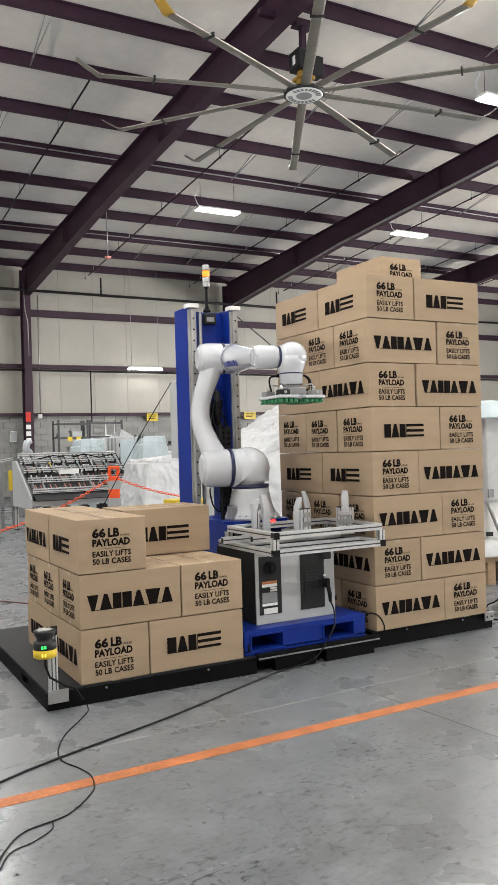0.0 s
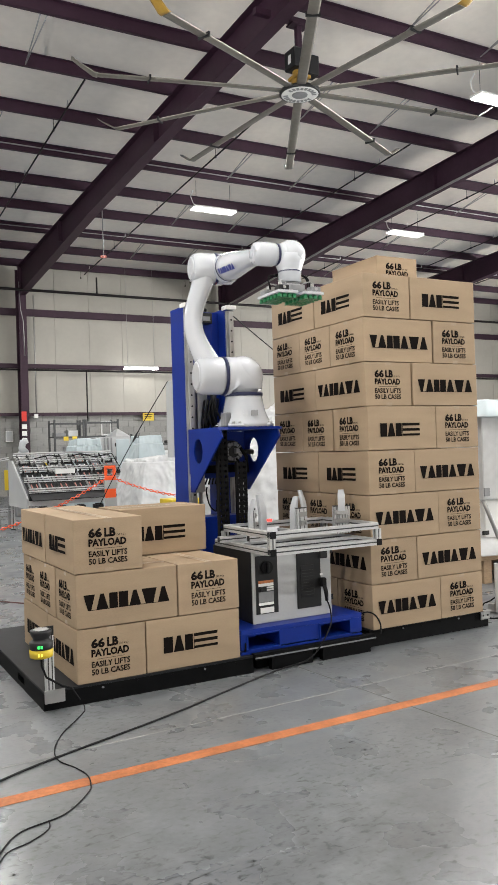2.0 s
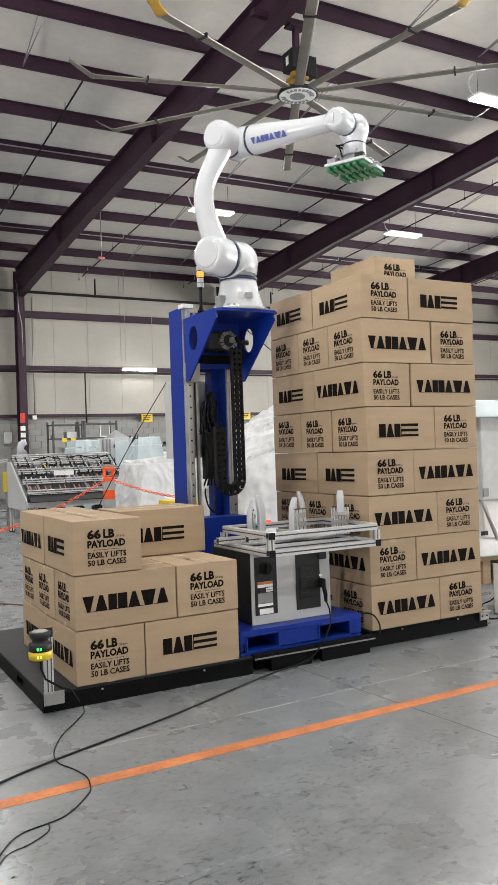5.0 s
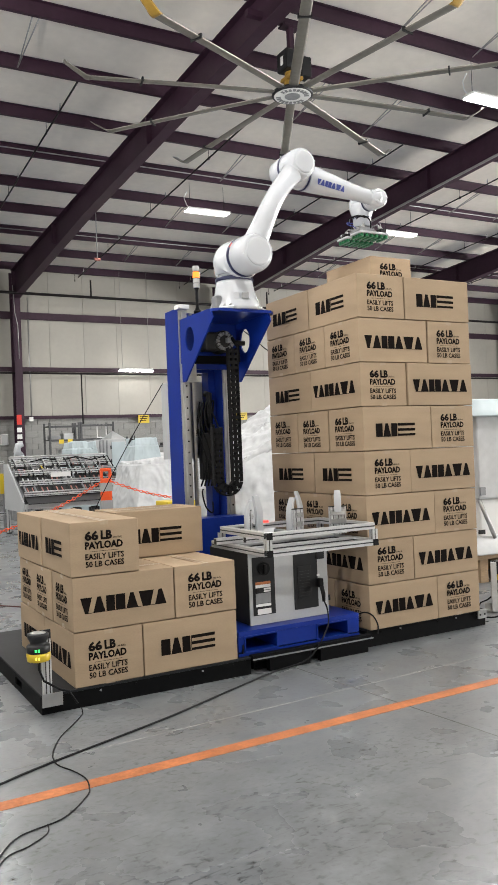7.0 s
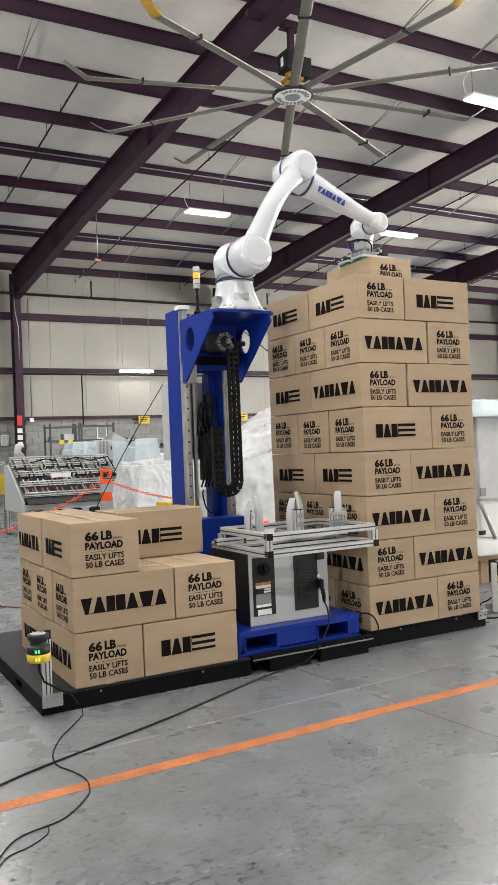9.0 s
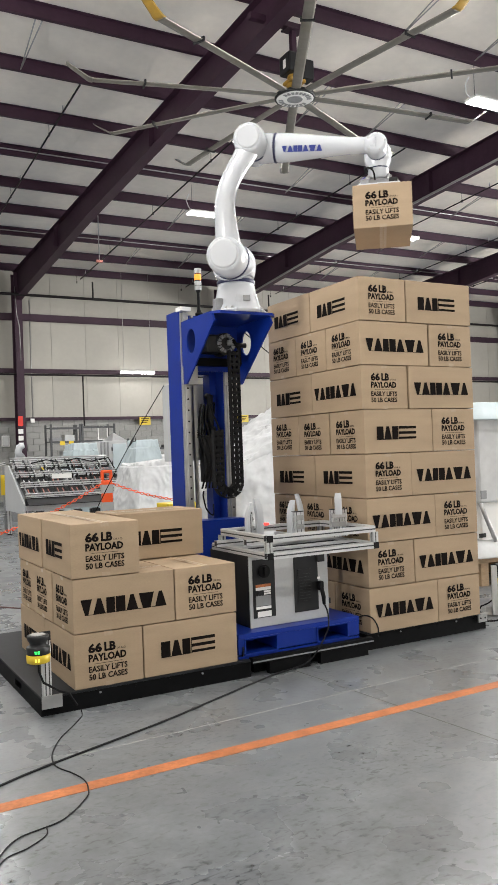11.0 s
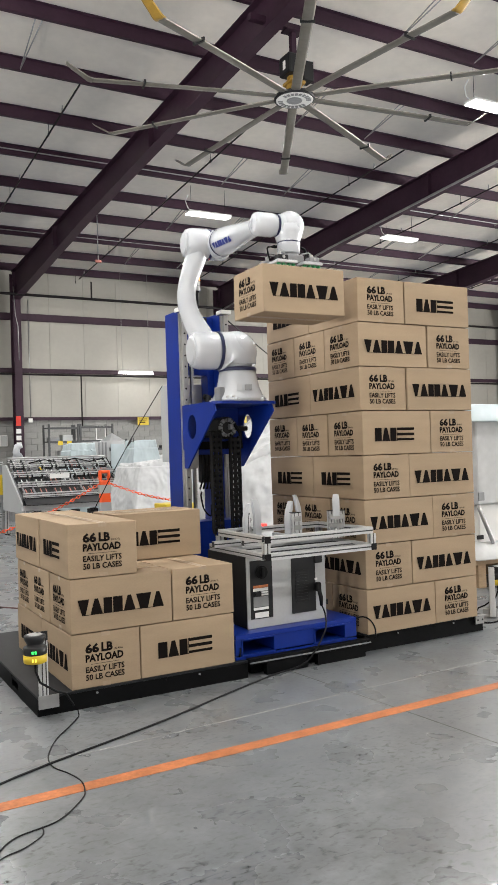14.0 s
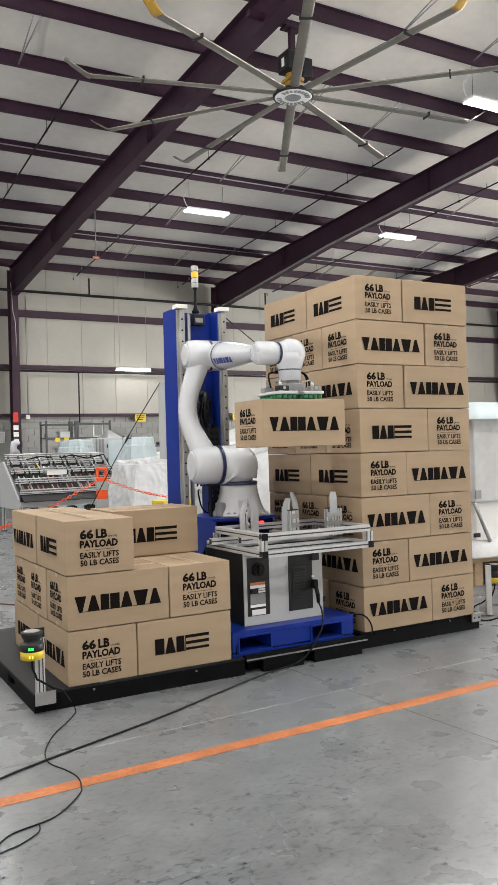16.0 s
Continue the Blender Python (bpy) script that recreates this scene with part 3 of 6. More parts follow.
# ---- black steel platforms ----
def platform(name, x0, y0, x1, y1, h, label, slots=()):
    root = thing(name, pose(x0, y0, 0), label, "platform", "black steel platforms")
    w, d = x1 - x0, y1 - y0
    solid("deck", (0, 0, h - 0.012, w, d, h), M["deck"], root, bevel=0.002)
    t = 0.008
    # front skirt with fork slots, back and side skirts
    segs, x = [], 0.0
    for a, b in slots:
        segs.append((x, a))
        x = b
    segs.append((x, w))
    for a, b in segs:
        solid("skirt", (a, 0.003, 0.0, b, 0.003 + t, h - 0.012), M["black"], root)
        solid("skirt", (a, d - t - 0.003, 0.0, b, d - 0.003, h - 0.012), M["black"], root)
    for a, b in slots:
        solid("skirt_rail", (a, 0.003, h - 0.045, b, 0.003 + t, h - 0.012), M["black"], root)
    for x in (0.0, w - t):
        for a, b in ((0, d * 0.26), (d * 0.34, d * 0.72), (d * 0.80, d)):
            solid("side_skirt", (x, a + 0.012, 0, x + t, b - 0.012, h - 0.012), M["black"], root)
        solid("side_rail", (x + 0.001, 0.012, h - 0.035, x + t - 0.001, d - 0.012, h - 0.0125), M["black"], root)
        solid("side_rail", (x + 0.001, 0.012, 0.0, x + t - 0.001, d - 0.012, 0.03), M["black"], root)
    for k in range(6):
        bm = bmesh.new()
        px_ = 0.12 + (w - 0.24) * k / 5
        cyl_into(bm, (px_, 0.004, h - 0.028), (px_, -0.004, h - 0.028), 0.006, 8)
        part("bolt", bm, M["midgrey"] if k in (1, 4) else M["black"], root)
    return root


platform("pallet_platform", -0.185, -0.02, 1.10, 1.75, 0.104, "black steel pallet platform on the floor beneath the low stack")
platform("pallet_platform", 2.045, 0.06, 3.145, 1.60, 0.119, "black steel pallet platform on the floor beneath the tall stack")
platform("machine_platform", 1.16, 0.05, 2.0, 1.75, 0.10, "low black steel base beneath the lift and controller", ((0.40, 0.44),))

root = thing("corner_bracket", pose(3.06, 0.046, 0.055), "galvanised angle bracket bolted to the platform corner", "bracket")
solid("plate", (0, 0, 0, 0.085, 0.013, 0.062), M["galv"], root, bevel=0.002)
solid("ledge", (0, -0.03, 0.0625, 0.085, 0.013, 0.068), M["galv"], root, bevel=0.002)
for x in (0.02, 0.065):
    bm = bmesh.new()
    cyl_into(bm, (x, -0.004, 0.03), (x, 0.001, 0.03), 0.007, 8)
    part("bolt", bm, M["dark"], root)

# aluminium strip joining the platforms
root = thing("cross_rail", pose(1.105, -0.035, 0.0), "dark steel rail bolted between the platforms", "rail")
solid("bar", (0, 0, 0.075, 0.92, 0.05, 0.112), M["black"], root, bevel=0.003)
solid("trim", (0.0, -0.005, 0.085, 0.92, -0.0005, 0.093), M["midgrey"], root)
for x in (0.12, 0.5, 0.8):
    solid("leg", (x, 0.005, 0.0, x + (0.30 if x < 0.6 else 0.08), 0.045, 0.0745), M["black"], root)


# ---- safety scanner on a post ----
def scanner(m, label, full=True):
    root = thing("safety_scanner", m, label, "safety scanner", "laser scanners")
    bm = bmesh.new()
    box_into(bm, -0.046, -0.02, 0.01, -0.002, 0.024, 0.40, bevel=0.003)
    part("post", bm, M["alu"], root, "aluminium profile post")
    for s in (-0.034, -0.014):
        solid("groove", (s - 0.003, -0.0215, 0.02, s + 0.003, -0.019, 0.39), M["groove"], root)
    solid("foot_bracket", (-0.06, -0.03, 0.0, 0.05, -0.022, 0.07), M["galv"], root, "galvanised foot bracket", bevel=0.002)
    bm = bmesh.new()
    c = Vector((-0.075, -0.045, 0))
    tube_into(bm, [c + Vector((0, 0, z)) for z in (0.258, 0.262, 0.299, 0.303)], [0.053, 0.060, 0.062, 0.058], 28)
    part("yellow_base", bm, M["yellow"], root, "yellow scanner base")
    bm = bmesh.new()
    tube_into(bm, [c + Vector((0, 0, z)) for z in (0.303, 0.306, 0.338, 0.344, 0.348, 0.357, 0.367, 0.379, 0.396, 0.401, 0.403)], [0.058, 0.061, 0.061, 0.056, 0.043, 0.042, 0.047, 0.054, 0.057, 0.055, 0.044], 28)
    part("head", bm, M["dark"], root, "black rotating scanner head")
    bm = bmesh.new()
    tube_into(bm, [c + Vector((0, 0, z)) for z in (0.4035, 0.407)], [0.042, 0.036], 24)
    part("top_plate", bm, M["galv"], root, "silver top plate")
    view = Vector((-0.22, -0.97, 0)).normalized()
    rot = Matrix.Translation(c) @ Matrix.Rotation(math.atan2(view.x, -view.y), 4, "Z")
    for z, mat, w in ((0.321, "greenled", 0.010), (0.280, "yellowled", 0.006)):
        for dx in (-0.014, 0.001):
            r = 0.0618 if z > 0.3 else 0.0622
            yy = -math.sqrt(r * r - dx * dx)
            solid("display", (dx - w / 2, yy - 0.002, z - 0.007, dx + w / 2, yy + 0.004, z + 0.007), M[mat], root, "lit status display", m=rot)
    solid("bracket", (-0.06, -0.024, 0.36, -0.002, -0.0205, 0.41), M["dark"], root)
    bm = bmesh.new()
    tube_into(bm, [c + Vector((0, 0, 0.259)), c + Vector((0, 0, 0.21)), c + Vector((0.02, -0.01, 0.15)), Vector((0.03, -0.05, 0.09)), Vector((0.08, -0.045, 0.07)), Vector((0.12, -0.06, 0.0))], 0.006, 8)
    part("cable", bm, M["rubber"], root, "black cable")
    return root


scanner(pose(-0.135, -0.05, 0.055), "yellow and black safety laser scanner on an aluminium post")
scanner(pose(3.50, 0.34, 0.0, 0, 0, 140), "yellow and black safety laser scanner beside the tall stack")


# ---- blue skid with controller cabinet and infeed table ----
root = thing("blue_skid", pose(1.11, 0.02, 0.1005), "blue painted steel skid with fork pockets", "skid")
bm = bmesh.new()
box_into(bm, -0.07, 0, 0.125, 0.845, 0.75, 0.155, bevel=0.003)
part("top_plate", bm, M["blue"], root)
for a, b in ((-0.07, -0.03), (0.21, 0.505), (0.755, 0.845)):
    solid("web", (a, 0.004, 0.03, b, 0.746, 0.125), M["blue"], root)
for a, b in ((-0.03, 0.21), (0.505, 0.755)):
    bm = bmesh.new()
    box_into(bm, a, -0.004, 0.022, b, 0.10, 0.032)
    box_into(bm, a, -0.004, 0.118, b, 0.10, 0.126)
    box_into(bm, a, -0.004, 0.03, a + 0.008, 0.10, 0.12)
    box_into(bm, b - 0.008, -0.004, 0.03, b, 0.10, 0.12)
    part("fork_pocket", bm, M["blue"], root)
    # added plate, closes the pocket so that its inside stays dark
    solid("pocket_back", (a, 0.32, 0.022, b, 0.33, 0.124), M["blue"], root)
solid("bottom_plate", (-0.07, 0.003, 0.0, 0.845, 0.75, 0.022), M["blue"], root)
bm = bmesh.new()
tube_into(bm, smooth_line([(0.86, 0.05, 0.13), (0.91, 0.02, 0.145), (0.96, 0.0, 0.12), (0.985, -0.02, 0.06), (0.975, -0.03, 0.0)]), 0.005, 8)
part("hose", bm, M["rubber"], root, "thin dark hose")
bm = bmesh.new()
tube_into(bm, smooth_line([(0.0, 0.1, 0.1), (-0.04, 0.0, 0.07), (-0.045, 0.0, 0.03), (-0.03, 0.05, -0.02)]), 0.005, 8)
part("hose", bm, M["rubber"], root, "thin dark hose")

root = thing("controller_cabinet", pose(1.185, 0.12, 0.257), "light grey robot controller cabinet on a blue skid", "cabinet")
CW, CD, CH = 0.60, 0.55, 0.46
solid("body", (0, 0.012, 0, CW, CD, CH), M["dark"], root, "dark grey cabinet body", bevel=0.004)
solid("front_panel", (0.0, 0, 0, CW, 0.011, CH), M["grey"], root, bevel=0.002)
solid("switch_panel", (0.022, -0.006, 0.06, 0.185, -0.0005, CH - 0.03), M["dark"], root, "dark switch panel", bevel=0.002)
bm = bmesh.new()
cyl_into(bm, (0.10, -0.007, 0.355), (0.10, -0.022, 0.355), 0.042, 20)
box_into(bm, 0.09, -0.04, 0.325, 0.11, -0.02, 0.385, bevel=0.003)
part("rotary_switch", bm, M["rubber"], root, "black rotary main switch")
for z0, z1, x0, x1, mat in ((0.255, 0.272, 0.04, 0.15, "orange"), (0.235, 0.254, 0.04, 0.15, "label"), (0.135, 0.20, 0.04, 0.15, "midgrey"), (0.115, 0.132, 0.04, 0.15, "label"), (0.065, 0.10, 0.05, 0.15, "label")):
    solid("sticker", (x0, -0.0085, z0, x1, -0.0065, z1), M[mat], root)
for z in (0.21, 0.225):
    solid("sticker", (0.10, -0.0085, z - 0.005, 0.15, -0.0065, z + 0.006), M["label"], root)
bm = bmesh.new()
cyl_into(bm, (0.065, -0.006, 0.217), (0.065, -0.018, 0.217), 0.014, 14)
part("button", bm, M["dark"], root)
bm = bmesh.new()
box_into(bm, 0.33, -0.009, 0.06, 0.515, -0.0005, CH - 0.04, bevel=0.003)
box_into(bm, 0.355, -0.013, 0.13, 0.46, -0.009, CH - 0.12, bevel=0.002)
for k in range(9):
    box_into(bm, 0.365, -0.016, 0.14 + k * 0.02, 0.45, -0.012, 0.147 + k * 0.02)
part("door_panel", bm, M["dark"], root, "dark ribbed access panel")
bm = bmesh.new()
box_into(bm, 0.50, -0.05, 0.19, 0.535, -0.009, 0.25, bevel=0.008)
tube_into(bm, [(0.517, -0.045, 0.20), (0.52, -0.06, 0.15), (0.522, -0.06, 0.10)], [0.014, 0.014, 0.010], 12)
part("plug", bm, M["rubber"], root, "black power plug")
solid("sticker", (0.507, -0.011, 0.262, 0.528, -0.0095, 0.276), M["label"], root)
bm = bmesh.new()
box_into(bm, 0.50, -0.03, 0.375, 0.56, -0.001, 0.455, bevel=0.006)
part("pendant_holder", bm, M["dark"], root)
for z in (0.09, 0.40):
    solid("hinge", (CW + 0.0005, -0.004, z, CW + 0.012, 0.02, z + 0.035), M["dark"], root)


def profile(parent, a, b, size=0.04, name="profile"):
    """An aluminium extrusion with slots from a to b."""
    a, b = Vector(a), Vector(b)
    d = b - a
    n = d.length
    m = Matrix.Translation(a) @ d.to_track_quat("X", "Z").to_matrix().to_4x4()
    h, s = size / 2, size * 0.11
    bm = bmesh.new()
    box_into(bm, 0, -h + 0.004, -h + 0.004, n, h - 0.004, h - 0.004, m)
    for y0, y1 in ((-h, -s), (s, h)):
        for z0, z1 in ((-h, -s), (s, h)):
            box_into(bm, 0.0005, y0, z0, n - 0.0005, y1, z1, m)
    for f in bm.faces[:6]:
        f.material_index = 1
    return part(name, bm, [M["alu"], M["groove"]], parent)


root = thing("infeed_table", pose(1.20, -0.11, 0), "aluminium profile infeed table with white guide arms", "table")
TW, Z1, Z2 = 0.805, 0.735, 0.842
for z, TD in ((Z1, 0.76), (Z2, 0.62)):
    profile(root, (0.0, 0, z), (TW, 0, z))
    profile(root, (0.0, TD, z), (TW, TD, z))
    profile(root, (0.0, 0.02, z), (0.0, TD - 0.02, z))
    profile(root, (TW, 0.02, z), (TW, TD - 0.02, z))
profile(root, (-0.10, TD - 0.1, Z1 + 0.042), (0.10, TD - 0.1, Z1 + 0.042))
for x in (0.0, TW):
    for y in (0.0, 0.62):
        profile(root, (x, y, Z1 + 0.02), (x, y, Z2 - 0.02), name="post")
profile(root, (0.02, 0.33, Z2 - 0.05), (TW - 0.02, 0.33, Z2 - 0.05))
for y in (0.22, 0.44):
    profile(root, (0.02, y, Z1), (TW - 0.02, y, Z1))
profile(root, (0.42, 0.35, Z2 - 0.05), (0.42, TD - 0.02, Z2 - 0.05))
for x, y, z in ((0, 0, Z1), (TW, 0, Z1), (0, 0, Z2)):
    bm = bmesh.new()
    box_into(bm, x - 0.021, y - 0.026, z - 0.021, x + 0.021, y - 0.0205, z + 0.021, bevel=0.002)
    part("end_cap", bm, M["rubber"], root, "black end cap")
for x in (0.12, 0.70):
    for y in (0.24, 0.62):
        profile(root, (x, y, 0.717), (x, y, 0.7145), name="foot")


def guide_post(x, y, turn):
    """Twin slotted uprights with a dark cap and two clamp plates."""
    m = pose(x, y, Z2 - 0.07, 0, 0, turn)
    for k in (-0.019, 0.019):
        profile(root, m @ Vector((k, 0, 0.0)), m @ Vector((k, 0, 0.185)), 0.034, "arm_post")
    bm = bmesh.new()
    box_into(bm, -0.038, -0.019, 0.186, 0.038, 0.019, 0.191, m)
    part("post_cap", bm, M["dark"], root, "black post cap")
    for z in (0.07, 0.13):
        bm = bmesh.new()
        box_into(bm, -0.032, -0.026, z, 0.032, -0.0185, z + 0.034, m, bevel=0.002)
        for dx in (-0.018, 0.018):
            cyl_into(bm, m @ Vector((dx, -0.026, z + 0.017)), m @ Vector((dx, -0.032, z + 0.017)), 0.006, 8)
        part("clamp", bm, M["galv"], root, "steel clamp bracket")


def guide_pad(x, y, turn, height, wide=0.05, lift=0.0):
    """A tall white pad whose head curls away."""
    m = pose(x, y, Z2 - 0.07 + lift, 0, 0, turn)
    bm = bmesh.new()
    rows = []
    for k in range(9):
        u = k / 8
        off, z = 0.030 * max(u - 0.55, 0) ** 1.6 / 0.28, height * u
        w = wide / 2 * (1 - 0.25 * max(u - 0.8, 0) / 0.2)
        t = 0.011 * (1 - 0.3 * max(u - 0.8, 0) / 0.2)
        rows.append([bm.verts.new(m @ Vector(p)) for p in ((-w, off - t, z), (w, off - t, z), (w + 0.002, off, z), (w, off + t, z), (-w, off + t, z), (-w - 0.002, off, z))])
    for a, b in zip(rows, rows[1:]):
        for k in range(6):
            bm.faces.new((a[k], a[(k + 1) % 6], b[(k + 1) % 6], b[k]))
    bm.faces.new(rows[0][::-1])
    bm.faces.new(rows[-1])
    part("guide_pad", bm, M["whitecap"], root, "white plastic guide pad")


guide_post(0.185, 0.56, 60)
guide_pad(0.150, 0.53, -100, 0.26)
guide_pad(0.245, 0.53, 20, 0.285, 0.062)
guide_post(0.455, 0.375, 8)
guide_pad(0.415, 0.405, -75, 0.265)
guide_pad(0.500, 0.400, 35, 0.305, 0.05)
guide_post(0.765, 0.31, -20)
guide_pad(0.722, 0.275, -35, 0.145, 0.045, 0.155)
guide_post(0.722, 0.315, -20)
profile(root, (0.70, 0.33, Z2 - 0.02), (TW - 0.02, 0.33, Z2 - 0.02), 0.03)
solid("sensor", (0.33, TD - 0.02, Z2 + 0.02, 0.36, TD + 0.01, Z2 + 0.035), M["redled"], root, "small lit red sensor")


# ---- lift column and robot ----
BX, BY = 1.562, 0.852
H2, D1, D1B, ARM, D2, FORE, D3 = 0.335, 0.356, 0.331, 0.829, 0.086, 0.872, 0.186
robot = thing("palletizing_robot", pose(BX, BY, 0.10), "white six-axis robot arm on a blue lift column with suction gripper", "robot")
# local coordinates: the robot's axis is x = y = 0, z = 0 is the top of the base platform
CX0, CX1, CY0, CY1, CTOP = -0.272, 0.163, 0.42, 0.68, 2.385
bm = bmesh.new()
box_into(bm, CX0, CY0 + 0.02, 0.0, CX0 + 0.075, CY1, CTOP, bevel=0.004)
box_into(bm, CX1 - 0.075, CY0 + 0.02, 0.0, CX1, CY1, CTOP, bevel=0.004)
box_into(bm, 0.03, CY0 + 0.14, 0.0, CX1 - 0.076, CY1 - 0.004, CTOP - 0.015)
box_into(bm, CX0 + 0.076, CY0 + 0.14, 1.90, 0.029, CY1 - 0.004, CTOP - 0.015)
box_into(bm, CX0 + 0.076, CY0 + 0.14, 0.0, 0.029, CY1 - 0.004, 0.55)
part("column", bm, M["blue"], robot, "blue welded steel lift column")
bm = bmesh.new()
box_into(bm, CX0 - 0.1, CY0 - 0.42, 0.0, CX1 + 0.14, CY1 + 0.1, 0.03, bevel=0.003)
box_into(bm, CX0 + 0.02, CY0 - 0.18, 0.03, CX1 - 0.02, CY0 - 0.0, 0.77, bevel=0.004)
part("column_foot", bm, M["blue"], robot, "blue column foot")
hole_bm = bmesh.new()
cyl_into(hole_bm, (0, -0.001, 0), (0, 0.001, 0), 0.0075, 8)
HOLE = mesh_of("bolt_hole", hole_bm, M["rubber"])
for x in (CX0 + 0.037, CX1 - 0.037):
    bm = bmesh.new()
    box_into(bm, x - 0.034, CY0 + 0.004, 0.3, x + 0.034, CY0 + 0.019, CTOP - 0.02)
    box_into(bm, x - 0.020, CY0 - 0.022, 0.3, x + 0.020, CY0 + 0.004, CTOP - 0.02, bevel=0.005)
    rail = part("linear_rail", bm, M["galv"], robot, "ground steel linear rail")
    for k in range(23):
        share("bolt_hole", HOLE, rail, pose(x, CY0 - 0.0225, 0.42 + 0.085 * k))
    solid("rail_cap", (x - 0.045, CY0 - 0.03, CTOP - 0.012, x + 0.045, CY0 + 0.06, CTOP + 0.02), M["label"], robot, "white end block", bevel=0.003)
bm = bmesh.new()
RXK = CX0 + 0.115
box_into(bm, RXK - 0.012, CY0 + 0.02, 0.3, RXK + 0.006, CY0 + 0.05, CTOP - 0.04)
for k in range(150):
    z = 0.31 + k * 0.0135
    box_into(bm, RXK + 0.006, CY0 + 0.022, z, RXK + 0.014, CY0 + 0.048, z + 0.0065)
part("gear_rack", bm, M["galv"], robot, "toothed gear rack")
bm = bmesh.new()
for x, z, r in ((0.0, 1.55, 0.05), (0.02, 1.30, 0.045)):
    tube_into(bm, [(x, CY0 + 0.13, z + 0.18), (x, CY0 + 0.08, z + 0.18), (x, CY0 + 0.08, z - 0.05), (x, CY0 + 0.13, z - 0.05)], r * 0.5, 10)
box_into(bm, -0.08, CY0 + 0.06, 1.05, 0.03, CY0 + 0.14, 1.42, bevel=0.01)
part("cable_box", bm, M["dark"], robot, "dark cable box")
for k in range(5):
    x = -0.10 + 0.03 * k
    bm = bmesh.new()
    tube_into(bm, smooth_line([(x, CY0 + 0.07, 1.0), (x + 0.03, CY0 + 0.02, 1.2 + 0.05 * k), (x - 0.03, CY0 + 0.03, 1.45 + 0.04 * k), (x + 0.02, CY0 + 0.08, 1.66), (x, CY0 + 0.12, 1.4)]), 0.007, 8)
    part("loose_cable", bm, M["rubber"], robot, "loose black cable")
bm = bmesh.new()
tube_into(bm, smooth_line([(-0.12, CY0, 0.98), (-0.15, CY0 - 0.05, 0.95), (-0.14, CY0 - 0.08, 0.85), (-0.08, CY0 - 0.07, 0.80), (-0.05, CY0 - 0.02, 0.88)]), 0.006, 8)
part("loose_cable", bm, M["rubber"], robot, "loose black cable")
bm = bmesh.new()
box_into(bm, CX0 + 0.035, CY1 + 0.002, 1.22, CX1 + 0.02, CY1 + 0.22, 1.84, bevel=0.004)
part("enclosure", bm, M["grey"], robot, "light grey enclosure on the back of the column")
# signal tower
tower = thing("signal_tower", pose(BX - 0.04, BY + 0.56, 0.10 + CTOP - 0.01), "signal tower with lit amber lamp on the lift column", "signal lamp")
bm = bmesh.new()
cyl_into(bm, (0, 0, 0), (0, 0, 0.02), 0.03, 16)
tube_into(bm, [(0, 0, 0.0), (0, 0, 0.05), (0, 0, 0.18), (0, 0, 0.20)], [0.026, 0.013, 0.011, 0.020], 14)
part("pole", bm, M["rubber"], tower, "black pole")
for z0, z1, mat, name in ((0.20, 0.275, "clear", "clear_lens"), (0.28, 0.328, "amberlamp", "amber_lens"), (0.333, 0.375, "clear", "clear_lens")):
    bm = bmesh.new()
    cyl_into(bm, (0, 0, z0), (0, 0, z1), 0.028, 20, 0.004)
    part(name, bm, M[mat], tower)
for z in (0.276, 0.329, 0.235):
    bm = bmesh.new()
    cyl_into(bm, (0, 0, z), (0, 0, z + 0.0035), 0.0288, 20)
    part("collar", bm, M["dark"], tower)

bm = bmesh.new()
box_into(bm, -0.05, -0.062, -0.105, 0.05, -0.002, -0.02, bevel=0.005)
part("junction_box", bm, M["dark"], tower, "black junction box with a pale tag")
solid("tag", (-0.035, -0.0655, -0.085, 0.03, -0.0625, -0.05), M["midgrey"], tower)

# carriage: plate, gussets with round holes, drive, guide blocks
carriage = new("carriage")
carriage.parent = robot
tagged(carriage, "blue welded carriage that rides on the rails")
GXL, GXR, GF = CX0 - 0.005, 0.205, -0.17
PZ = -0.042                # underside of the top plate


def gusset(x, t):
    """Side plate with a round hole: an outline in y and z."""
    out = [(CY0 - 0.03, PZ), (GF + 0.03, PZ), (GF + 0.0, PZ - 0.05), (CY0 - 0.10, -0.50), (CY0 - 0.03, -0.50)]
    hole = [(0.225 + 0.075 * math.cos(a), -0.19 + 0.092 * math.sin(a)) for a in (2 * math.pi * k / 28 for k in range(28))]
    bm = bmesh.new()
    vo = [bm.verts.new((x, y, z)) for y, z in out]
    vh = [bm.verts.new((x, y, z)) for y, z in hole]
    eo = [bm.edges.new((vo[i], vo[(i + 1) % len(vo)])) for i in range(len(vo))]
    eh = [bm.edges.new((vh[i], vh[(i + 1) % len(vh)])) for i in range(len(vh))]
    bmesh.ops.triangle_fill(bm, use_beauty=True, edges=eo + eh)
    faces = list(bm.faces)
    ext = bmesh.ops.extrude_face_region(bm, geom=faces)
    bmesh.ops.translate(bm, verts=[q for q in ext["geom"] if isinstance(q, bmesh.types.BMVert)], vec=(t, 0, 0))
    bmesh.ops.recalc_face_normals(bm, faces=list(bm.faces))
    return part("gusset", bm, M["blue"], carriage)


gusset(GXL, 0.012)
gusset(GXR - 0.012, 0.012)
bm = bmesh.new()
pl = [(GXL, CY0 - 0.03), (GXL, GF + 0.06), (GXL + 0.05, GF), (GXR + 0.0, GF), (GXR + 0.045, GF + 0.05), (GXR + 0.045, CY0 - 0.10), (GXR, CY0 - 0.03)]
f = bm.faces.new([bm.verts.new((x, y, PZ)) for x, y in pl])
ext = bmesh.ops.extrude_face_region(bm, geom=[f])
